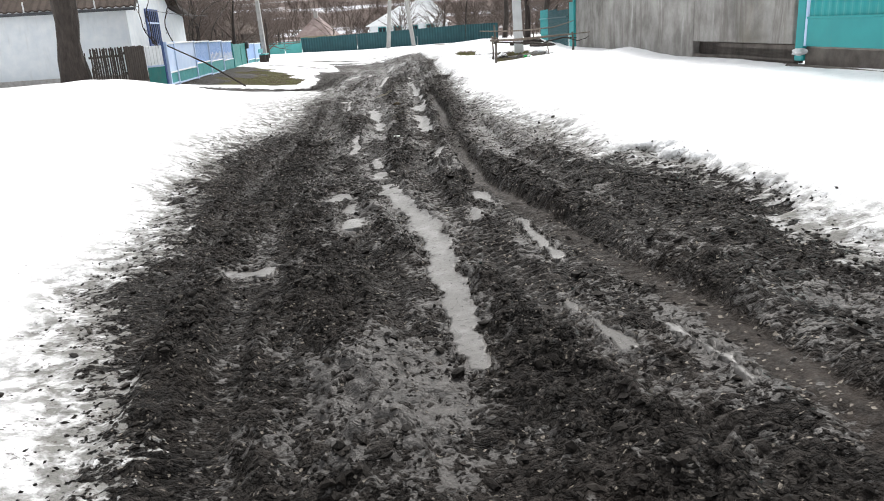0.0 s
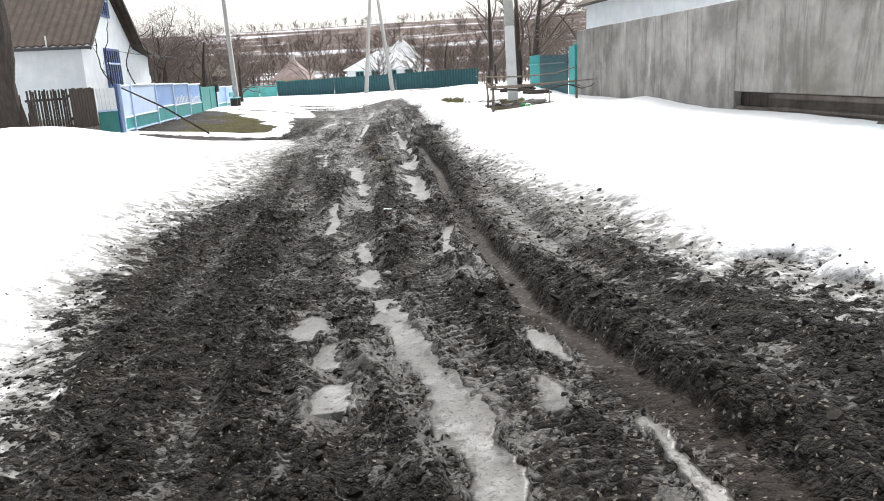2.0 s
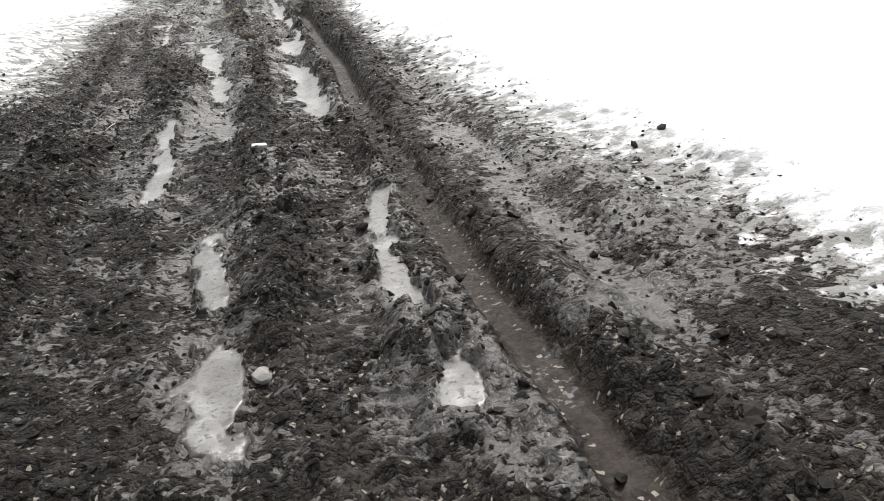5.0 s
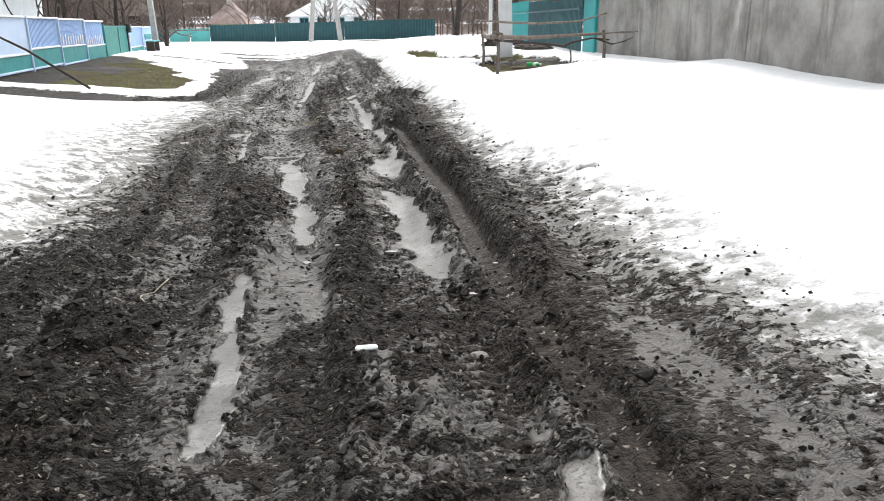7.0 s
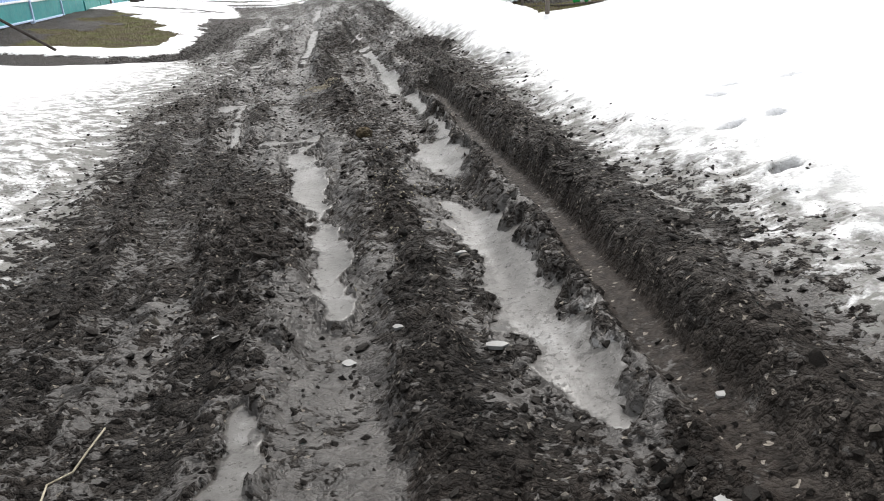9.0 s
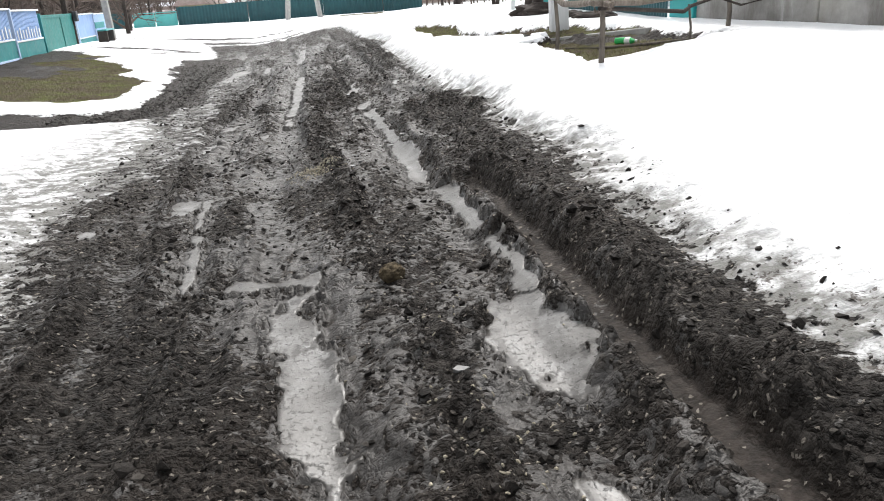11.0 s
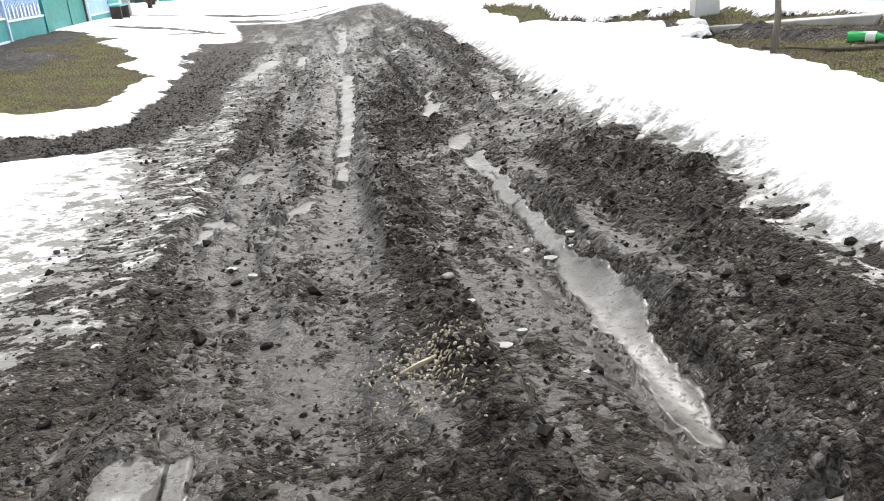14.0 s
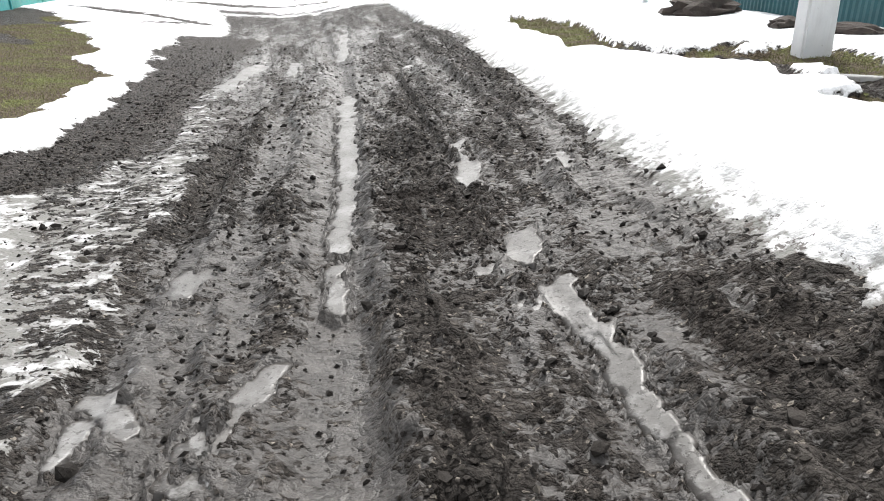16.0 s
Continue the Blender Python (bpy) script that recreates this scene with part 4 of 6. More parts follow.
    for cx0, cy0, turn in ((1.59, 14.79, 0.5), (1.16, 14.68, 0.3), (1.11, 13.98, 0.6), (0.98, 14.43, 0.2), (0.84, 13.89, 0.5), (0.79, 13.21, 0.4)):
        i = f.near([(cx0, cy0)], 0.3)
        a, b = (x[i] - cx0) * math.cos(turn) + (y[i] - cy0) * math.sin(turn), (y[i] - cy0) * math.cos(turn) - (x[i] - cx0) * math.sin(turn)
        q = smooth(1 - np.hypot(a / 0.12, b / 0.05) + 0.25 * fbm(x[i], y[i], 9, 3, 2), -0.1, 0.35)
        z[i] -= 0.07 * q
        snow[i] = snow[i] * (1 - 0.55 * q)
    z = z + grass * near * 0.012 * fbm(x, y, 9.0, 3, 1)
    dry = np.maximum(0.55 * track, np.maximum(0.80 * smooth(y, 11, 18), 0.60 * smooth(u, 0.95, 1.3) * smooth(y, 7, 9)) * (0.5 + 0.5 * smooth(fbm(x, y, 1.0, 3, 3), -0.3, 0.4)))
    scrub = np.clip(smooth(y, 78, 110) + smooth(np.abs(x), 60, 90), 0, 1)
    snow = snow * (1 - scrub)
    rows, cols = shape
    idx = np.arange(rows * cols).reshape(shape)
    faces = np.stack([idx[:-1, :-1], idx[:-1, 1:], idx[1:, 1:], idx[1:, :-1]], -1).reshape(-1, 4)
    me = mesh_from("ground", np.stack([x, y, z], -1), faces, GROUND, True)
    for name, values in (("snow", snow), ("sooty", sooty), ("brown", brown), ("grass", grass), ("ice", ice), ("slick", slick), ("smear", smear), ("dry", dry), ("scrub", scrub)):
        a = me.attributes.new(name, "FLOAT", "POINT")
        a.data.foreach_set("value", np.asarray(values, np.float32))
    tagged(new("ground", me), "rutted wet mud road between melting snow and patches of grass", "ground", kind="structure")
    # a level sheet in every dip
    for n, s in enumerate(POOLS):
        mine = (owner[faces] == n).any(1) & (pond[faces].max(1) > 0.12) & (z[faces] < level[faces] + 0.01).any(1)
        if mine.sum() < 6:
            continue
        used, local = np.unique(faces[mine], return_inverse=True)
        co = np.stack([x[used], y[used], level[used] - 0.07 * (1 - smooth(pond[used], 0.12, 0.24))], -1)
        centre = co.mean(0)
        pm = mesh_from("ice_puddle", co - centre, local.reshape(-1, 4), PUDDLE, True)
        deep = pm.attributes.new("depth", "FLOAT", "POINT")
        deep.data.foreach_set("value", np.asarray(smooth(pond[used], 0.30, 0.75), np.float32))
        ob = new("ice_puddle", pm)
        ob.matrix_basis = pose(*centre)
        tagged(ob, "grey puddle of slushy meltwater in the mud", "puddle", "puddles in the road")
    wet = np.clip(slick + 1.5 * pond, 0, 1)
    return ul, yl, z.reshape(shape), (muddy * (1 - 0.8 * wet)).reshape(shape), snow.reshape(shape), grass.reshape(shape), (churn_map(furrow) * (1 - np.clip(1.1 * smear, 0, 1))).reshape(shape)


def churn_map(furrow):
    return 0.25 + 0.75 * smooth(furrow, -0.3, 0.4)


UL, YL, ZG, MUDDY, SNOWY, GRASSY, CHURN = build_ground()


def samples(grid, x, y):
    """Values of the ground's grid at many places."""
    u = x - axis_x(y)
    i, j = np.clip(np.searchsorted(YL, y), 1, len(YL) - 1), np.clip(np.searchsorted(UL, u), 1, len(UL) - 1)
    fy, fx = (y - YL[i - 1]) / (YL[i] - YL[i - 1]), (u - UL[j - 1]) / (UL[j] - UL[j - 1])
    a = grid[i - 1, j - 1] * (1 - fx) + grid[i - 1, j] * fx
    b = grid[i, j - 1] * (1 - fx) + grid[i, j] * fx
    return a * (1 - fy) + b * fy


def sample(grid, x, y):
    return float(samples(grid, np.array([x]), np.array([y]))[0])


def ground_z(x, y):
    return sample(ZG, x, y)


# ---- fences, gates and walls ----
def along(p, q):
    """The pose at p whose x axis points to q, and the distance."""
    a = math.degrees(math.atan2(q[1] - p[1], q[0] - p[0]))
    return lambda z: pose(p[0], p[1], z, 0, 0, a), math.hypot(q[0] - p[0], q[1] - p[1])


def blue_panel(p, q, z0, mid, top, style, label):
    at, ln = along(p, q)
    t = thing("fence_panel", at(0), label, "fence", "blue fence panels")
    part("lower_sheet", boxed(0.04, ln - 0.04, -0.012, 0.012, z0 + 0.05, mid - 0.02), SEAGREEN, t, "sea-green painted lower sheet")
    part("bottom_rail", boxed(0.04, ln - 0.04, -0.03, 0.03, z0, z0 + 0.05, 0.006), PALEBLUE, t)
    part("middle_rail", boxed(0.04, ln - 0.04, -0.03, 0.03, mid - 0.02, mid + 0.025, 0.006), WHITE, t)
    part("top_rail", boxed(0.0, ln, -0.035, 0.035, top - 0.05, top, 0.008), WHITE, t)
    part("post", boxed(-0.05, 0.04, -0.05, 0.05, z0 - 0.12, top + 0.02, 0.01), PALEBLUE, t)
    if style == "solid":
        part("upper_sheet", boxed(0.05, ln - 0.04, -0.008, 0.008, mid + 0.027, top - 0.052), PALEBLUE if "pale" in label else BLUE, t)
    else:
        n = max(3, int(ln / 0.115))
        slat = boxed(-0.036, 0.036, 0.012, 0.026, mid + 0.027, top - 0.052, 0.003)
        me = None
        for i in range(n):
            x = 0.08 + (ln - 0.16) * (i + 0.5) / n
            if me is None:
                ob = part("slat", slat, BLUE, t)
                me = ob.data
            else:
                ob = part("slat", me, BLUE, t)
            ob.location.x = x
        if style == "motif":
            for i in range(9):
                x = 0.2 + (ln - 0.4) * (i + 0.5) / 9
                part("picket", boxed(x - 0.045, x + 0.045, -0.022, -0.008, mid + 0.05, mid + 0.05 + (0.30 if i % 3 == 1 else 0.24), 0.004), WHITE, t)
    return t


FENCE = {"gap": (-9.08, 23.1), "a": (-9.29, 24.2), "P1": (-9.85, 27.26), "P2": (-10.37, 30.08), "P3": (-10.92, 33.1), "GL": (-11.45, 36.0), "GR": (-12.26, 40.45), "B": (-12.35, 40.9), "C": (-12.95, 44.2), "D": (-13.56, 47.5)}
blue_panel(FENCE["gap"], FENCE["a"], 0.24, 0.61, 1.50, "solid", "narrow pale blue metal fence panel with sea-green base")
blue_panel(FENCE["a"], FENCE["P1"], 0.22, 0.62, 1.51, "solid", "pale blue sheet fence panel with sea-green base")
blue_panel(FENCE["P1"], FENCE["P2"], 0.22, 0.72, 1.50, "slats", "light blue slatted fence panel with sea-green base")
blue_panel(FENCE["P2"], FENCE["P3"], 0.18, 0.69, 1.48, "motif", "light blue slatted fence panel with white pickets")
blue_panel(FENCE["P3"], FENCE["GL"], 0.13, 0.62, 1.44, "motif", "light blue fence panel beside the green gate")
blue_panel(FENCE["B"], FENCE["C"], -0.06, 0.36, 1.23, "solid", "light blue sheet fence panel behind a bench")
blue_panel(FENCE["C"], FENCE["D"], -0.14, 0.30, 1.21, "solid", "light blue sheet fence panel by the power pole")


def green_gate():
    at, ln = along(FENCE["GL"], FENCE["GR"])
    t = thing("yard_gate", at(0), "green painted sheet metal yard gate, closed", "gate")
    z0, z1 = 0.03, 1.25
    for name, a, b in (("gate_leaf", 0.06, ln * 0.56), ("gate_leaf", ln * 0.56 + 0.03, ln - 0.08)):
        leaf = part(name, boxed(a, b, -0.015, 0.015, z0 + 0.04, z1 - 0.05), GREEN, t)
        part("rib", boxed(a, b, -0.035, -0.017, z1 - 0.09, z1 - 0.04, 0.004), GREEN, leaf)
        part("rib", boxed(a + 0.02, a + 0.06, -0.035, -0.017, z0 + 0.04, z1 - 0.1, 0.004), GREEN, leaf)
    part("seam", boxed(ln * 0.56, ln * 0.56 + 0.03, -0.01, 0.01, z0, z1 - 0.05), IRON, t)
    part("gate_post", boxed(-0.02, 0.05, -0.05, 0.05, -0.15, z1 + 0.06, 0.01), SEAGREEN, t)
    part("gate_post", boxed(ln - 0.07, ln + 0.05, -0.06, 0.06, -0.2, z1 + 0.10, 0.01), PLANK, t)
    part("lintel", boxed(0.05, ln - 0.07, -0.03, 0.03, z1 - 0.04, z1 + 0.01, 0.008), GREEN, t)
    part("letter_box", boxed(ln - 0.16, ln + 0.12, -0.2, -0.065, 0.98, 1.33, 0.02), IRON, t, "black letter box")


green_gate()


def bench():
    t = thing("bench", pose(-11.72, 42.0, ground_z(-11.72, 42.0), 0, 0, 99), "small sea-green wooden bench by the fence", "bench")
    part("seat", boxed(-0.8, 0.8, -0.16, 0.16, 0.40, 0.45, 0.01), SEAGREEN, t)
    part("backrest", boxed(-0.8, 0.8, 0.17, 0.2, 0.5, 0.72, 0.008), SEAGREEN, t)
    for x in (-0.6, 0.6):
        part("leg", boxed(x - 0.05, x + 0.05, -0.14, 0.2, -0.03, 0.4, 0.008), PLANK, t)


bench()


def picket_fence():
    at, ln = along((-9.50, 19.45), (-9.42, 21.10))
    t = thing("picket_fence", at(0), "dark weathered picket fence before the white house", "fence")
    for z in (0.50, 1.20):
        part("rail", boxed(0, ln, 0.03, 0.065, z, z + 0.055, 0.006), BARK, t)
    me = None
    for i in range(15):
        bm = boxed(-0.026, 0.026, 0.0, 0.026, 0.34, 1.47, 0.004)
        ob = part("picket", me or bm, BARK, t)
        if me:
            bm.free()
        me = ob.data
        ob.location = (0.05 + (ln - 0.1) * i / 14, 0, 0.02 * math.sin(i * 2.3) - 0.02)
        ob.rotation_euler.y = 0.015 * math.sin(i * 1.7)
    at, ln = along((-9.42, 21.14), (-9.38, 22.28))
    g = thing("plank_gate", at(0), "dark brown weathered plank gate, closed", "gate")
    for i in range(9):
        x = ln * i / 9
        part("plank", boxed(x + 0.004, x + ln / 9 - 0.004, -0.012, 0.012, 0.48, 1.46 + 0.012 * math.sin(i * 2.1), 0.003), PLANK, g)
    for z in (0.7, 1.25):
        part("rail", boxed(0, ln, 0.014, 0.05, z, z + 0.07, 0.005), PLANK, g)
    at, ln = along((-9.37, 22.33), (-9.13, 22.98))
    w = thing("picket_fence", at(0), "white pickets on a green sheet fence base", "fence")
    part("lower_sheet", boxed(0, ln, -0.012, 0.012, 0.25, 0.82), GREEN, w, "dark green lower sheet")
    part("rail", boxed(0, ln, -0.02, 0.02, 0.823, 0.87, 0.005), PALEBLUE, w)
    for i in range(5):
        x = 0.07 + (ln - 0.16) * i / 4
        part("picket", boxed(x - 0.05, x + 0.05, -0.012, 0.012, 0.873, 1.43, 0.004), WHITE, w)
    part("post", boxed(ln - 0.03, ln + 0.04, -0.04, 0.04, 0.1, 1.55, 0.008), NAVY, w, "dark blue square post")


picket_fence()


def dark_house():
    """White village house whose gable faces the street, with a lean-to roof on its far side."""
    at, ln = along((-12.85, 28.8), (-14.57, 38.4))
    t = thing("house", at(0), "white plastered village house with dark brown slate gable roof", "house")
    w, deep, ridge, base = ln, 11.0, 3.45, -0.1
    line = [(-0.45, 2.92), (ridge, 5.75), (7.0, 3.22), (9.95, 2.82)]
    wall = bmesh.new()
    pts = [(0, base), (w, base), (w, 2.72), (7.0, 3.02), (ridge, 5.5), (0, 2.98)]
    front = [wall.verts.new((x, 0, z)) for x, z in pts]
    back = [wall.verts.new((x, deep, z)) for x, z in pts]
    wall.faces.new(front)
    wall.faces.new(back[::-1])
    for i in range(6):
        j = (i + 1) % 6
        wall.faces.new((front[i], front[j], back[j], back[i]))
    part("wall", wall, PLASTER, t)
    for (xa, za), (xb, zb) in zip(line, line[1:]):
        bm = bmesh.new()
        rows = []
        for i in range(177):
            y = -0.42 + (deep + 0.9) * i / 176
            h = 0.028 * math.sin(2 * math.pi * i / 4)
            rows.append([bm.verts.new((xa, y, za + h)), bm.verts.new((xb, y, zb + h)), bm.verts.new((xa, y, za + h - 0.05)), bm.verts.new((xb, y, zb + h - 0.05))])
        for a, b in zip(rows, rows[1:]):
            bm.faces.new((a[0], b[0], b[1], a[1]))
            bm.faces.new((a[2], a[3], b[3], b[2]))
            bm.faces.new((a[0], a[2], b[2], b[0]))
        for a in (rows[0], rows[-1]):
            bm.faces.new((a[0], a[1], a[3], a[2]))
        part("roof", bm, ROOF_BROWN, t)
        barge = bmesh.new()
        v = [barge.verts.new((x, y, z + o)) for y in (-0.47, -0.425) for x, z, o in ((xa, za, -0.2), (xb, zb, -0.2), (xb, zb, -0.03), (xa, za, -0.03))]
        for q in ((0, 1, 2, 3), (7, 6, 5, 4), (0, 4, 5, 1), (3, 2, 6, 7), (0, 3, 7, 4), (1, 5, 6, 2)):
            barge.faces.new([v[i] for i in q])
        part("barge_board", barge, PLANK, t)
    part("gutter", tube(bmesh.new(), [(-0.52, -0.5, 2.80), (-0.52, deep + 0.4, 2.80)], [0.055, 0.055], 8), IRON, t)
    for y in (0.9, 3.4, 4.4, 6.6):
        part("gutter_hook", boxed(-0.54, -0.50, y, y + 0.04, 2.86, 3.22), LIME, t)
    # street window with blue shutters, attic window
    for x0, x1, z0, z1, nm in ((2.66, 4.5, 1.50, 2.82, "window"), (2.75, 3.9, 4.15, 4.85, "attic_window")):
        win = part(nm, boxed(x0, x1, -0.03, -0.002, z0, z1, 0.004), GLASS, t, "window with dark blue frame")
        for a, b, c, d in ((x0 - 0.08, x1 + 0.08, z1, z1 + 0.09), (x0 - 0.08, x1 + 0.08, z0 - 0.08, z0), (x0 - 0.08, x0, z0, z1), (x1, x1 + 0.08, z0, z1)):
            part("window_frame", boxed(a, b, -0.06, -0.003, c, d, 0.006), NAVY, win)
        n = 6 if nm == "window" else 4
        for i in range(n):
            xx = x0 + (x1 - x0) * (i + 0.5) / n
            part("bar", boxed(xx - 0.05, xx + 0.05, -0.05, -0.032, z0, z1, 0.003), NAVY, win)
        part("bar", boxed(x0, x1, -0.065, -0.052, (z0 + z1) / 2 + 0.15, (z0 + z1) / 2 + 0.22, 0.003), PALEBLUE, win)
    part("plinth", boxed(-0.06, w + 0.06, -0.06, deep, 0.0, 0.45), STONE, t)


dark_house()


# ---- concrete slab wall and teal gate ----
def slab_wall():
    pts = [(4.93, 11.55), (4.44, 14.85), (3.985, 17.93), (3.60, 20.5), (3.235, 23.0)]
    t = thing("wall_east", pose(0, 0, 0), "stained grey concrete slab wall above the snow", "wall", kind="structure")
    for i, (p, q) in enumerate(zip(pts, pts[1:])):
        at, ln = along(p, q)
        bm = bmesh.new()
        bot = 0.92 if i == 0 else 0.40
        box(bm, 0.008, ln - 0.008, -0.14, 0.0, bot, 2.27 + 0.008 * i, 0.012)
        ob = part("slab", bm, CONCRETE, t)
        ob.matrix_basis = at(0)
        if i == 0:
            # The third box is filler: dark brown in place of the gap's shade.
            for a, b, z0, z1, mat in ((0.0, ln * 0.72, 0.5, 0.86, KERB), (0.0, ln, 0.35, 0.70, KERB), (0.0, ln * 0.72, 0.70, 0.917, KERB)):
                f = part("footing", boxed(a, b, -0.128 if 0.75 < z1 < 0.9 else -0.11, -0.03, z0, z1, 0.015), mat, t)
                f.matrix_basis = at(0)
            # Added dark plate behind the slab, standing in for shade inside the hole.
            f = part("recess_shade", boxed(0.0, ln + 0.3, -0.18, -0.145, 0.2, 0.95), BARK, t)
            f.matrix_basis = at(0)


slab_wall()


def corrugated(ln, z0, z1, pitch=0.12, depth=0.02):
    bm = bmesh.new()
    xs, k = [], 0
    while k * pitch / 4 < ln:
        xs.append((k * pitch / 4, depth if k % 4 in (1, 2) else 0.0))
        k += 1
    rows = [[bm.verts.new((x, h, z0)), bm.verts.new((x, h, z1)), bm.verts.new((x, h + 0.004, z0)), bm.verts.new((x, h + 0.004, z1))] for x, h in xs]
    for a, b in zip(rows, rows[1:]):
        bm.faces.new((a[0], b[0], b[1], a[1]))
        bm.faces.new((a[2], a[3], b[3], b[2]))
        bm.faces.new((a[1], b[1], b[3], a[3]))
        bm.faces.new((a[0], a[2], b[2], b[0]))
    bm.faces.new((rows[0][0], rows[0][1], rows[0][3], rows[0][2]))
    bm.faces.new((rows[-1][0], rows[-1][2], rows[-1][3], rows[-1][1]))
    return bm


def teal_gate():
    at, ln = along((4.95, 11.5), (5.6, 7.1))
    t = thing("metal_gate", at(0), "tall teal sheet metal gate with welded lower plate", "gate")
    part("gate_post", boxed(0.0, 0.20, 0.0, 0.10, 0.7, 2.9, 0.012), TEAL, t)
    part("strip", boxed(0.20, 0.255, 0.005, 0.05, 0.90, 2.85, 0.006), PALEBLUE, t, "pale blue painted edge strip")
    sheet = part("gate_leaf", corrugated(ln - 0.3, 1.27, 2.85, 0.16, 0.012), TEAL, t)
    sheet.location = (0.27, 0.02, 0)
    part("lower_plate", boxed(0.27, ln, 0.0, 0.015, 0.90, 1.265, 0.003), TEAL, t)
    part("rail", boxed(0.26, ln, -0.012, 0.03, 1.255, 1.285, 0.004), TEAL, t)
    s = thing("wall_footing", at(0), "low dark brown concrete footing beneath the gate", "wall", kind="structure")
    # Raised to the gate's lower edge; its dark colour replaces the shaded gap.
    part("footing", boxed(0.21, ln, 0.03, 0.30, 0.3, 0.895, 0.02), KERB, s)
    part("sill", boxed(-0.05, ln, -0.10, 0.026, 0.3, 0.66, 0.02), KERB, s)
    bm = bmesh.new()
    lump(bm, 0, 0, 0.05, 0.10, 0.07, 0.05, random.Random(5), 2, 0.2)
    ob = part("stone", bm, LIME)
    ob.matrix_basis = pose(4.9, 11.2, 0.78)
    tagged(ob, "small white lump of plaster below the gate post", "stone")


teal_gate()


def side_fence():
    """Teal sheet fence past the concrete wall."""
    at, ln = along((3.225, 23.05), (3.13, 23.7))
    t = thing("fence_panel", at(0), "bright teal sheet steel fence end panel", "fence", "teal side fence")
    part("sheet", boxed(0.0, ln, -0.015, 0.0, 0.45, 1.92, 0.004), TEAL, t)
    part("post", boxed(-0.10, 0.0, -0.06, 0.06, 0.3, 1.98, 0.012), TEAL, t)
    for p, q, z1, mat, lab in (((3.12, 23.75), (3.09, 27.0), 1.74, DARKTEAL, "dark teal corrugated sheet fence"), ((3.09, 27.05), (3.05, 30.4), 1.80, DARKTEAL, "dark teal corrugated fence section"),
                               ((3.05, 30.45), (3.0, 33.8), 1.86, TEAL, "weathered teal sheet fence section")):
        at, ln = along(p, q)
        t = thing("fence_panel", at(0), lab, "fence", "teal side fence")
        part("sheet", corrugated(ln, 0.4, z1), mat, t)
        part("rail", boxed(0, ln, 0.03, 0.07, 1.5, 1.54), mat, t)


# ---- posts and poles ----
def white_post():
    x, y = 1.66, 24.66
    z = ground_z(x, y)
    t = thing("utility_pole", pose(x, y, z - 0.05, 0, -1.6, 0), "concrete utility pole whitewashed at its base", "pole")
    for name, z0, z1, w0, w1, mat, lab in (("shaft", 0.0, 2.12, 0.145, 0.13, LIME, "whitewashed lower shaft"), ("shaft", 2.12, 8.5, 0.13, 0.085, CEMENT, "grey concrete upper shaft")):
        bm = bmesh.new()
        box(bm, -w0, w0, -w0 * 0.8, w0 * 0.8, z0, z1)
        for v in bm.verts:
            if v.co.z > z0 + 0.01:
                v.co.x *= w1 / w0
                v.co.y *= w1 / w0
        bmesh.ops.bevel(bm, geom=bm.edges[:], offset=0.02, segments=2, affect="EDGES")
        part(name, bm, mat, t, lab)


white_post()


def left_pole():
    x, y = -12.45, 44.6
    t = thing("utility_pole", pose(x, y, ground_z(x, y) - 0.1, 0, -1.5, 0), "grey concrete power pole beside the blue fence", "pole")
    bm = boxed(-0.13, 0.13, -0.1, 0.1, 0, 8.5)
    for v in bm.verts:
        if v.co.z > 1:
            v.co.x *= 0.62
            v.co.y *= 0.62
    bmesh.ops.bevel(bm, geom=bm.edges[:], offset=0.015, segments=1, affect="EDGES")
    part("shaft", bm, CEMENT, t)
    part("crossarm", boxed(-0.5, 0.5, -0.04, 0.04, 7.6, 7.68), IRON, t)


left_pole()


def a_frame():
    t = thing("utility_pole", pose(-7.0, 68, ground_z(-7.0, 68)), "two-legged concrete power pole, legs leaning together", "pole")
    for x in (-1.2, 1.15):
        bm = bmesh.new()
        tube(bm, [(x, 0, -0.2), (x * 0.12, 0, 9.5)], [0.19, 0.12], 8)
        part("leg", bm, CEMENT, t)
    part("brace", boxed(-0.45, 0.45, -0.05, 0.05, 5.6, 5.72), CEMENT, t)


a_frame()


# ---- far street ----
def far_fence():
    y = 72
    for x0, x1, z0, z1 in ((-22.0, -20.4, 1.02, 1.0), (-16.9, -11.6, 1.20, 1.33), (-11.55, -5.9, 1.33, 1.44), (-5.85, -1.3, 1.44, 1.56), (-1.25, 1.7, 1.55, 1.55)):
        at, ln = along((x0, y), (x1, y))
        t = thing("fence_panel", at(0), "dark teal sheet fence along the cross street", "fence", "far street fence")
        bm = corrugated(ln, -0.3, 0.8, 0.25, 0.03)
        for v in bm.verts:
            if v.co.z > 0.5:
                v.co.z = z0 + (z1 - z0) * v.co.x / ln
        part("sheet", bm, DARKTEAL, t)
        part("post", boxed(-0.05, 0.0, -0.05, 0.05, -0.3, z0 + 0.05), DARKTEAL, t)
    t = thing("street_gate", pose(-20.3, y, -0.1), "light turquoise double street gate, closed", "gate")
    for a, b in ((0.0, 1.62), (1.7, 3.3)):
        leaf = part("gate_leaf", boxed(a, b, -0.02, 0.02, 0.0, 0.9), LIGHTTEAL, t)
        part("rail", boxed(a, b, -0.03, 0.03, 1.0, 1.06), LIGHTTEAL, leaf)
        for x in (a, b - 0.06):
            part("stile", boxed(x, x + 0.06, -0.04, -0.021, 0.0, 1.06), LIGHTTEAL, leaf)


far_fence()


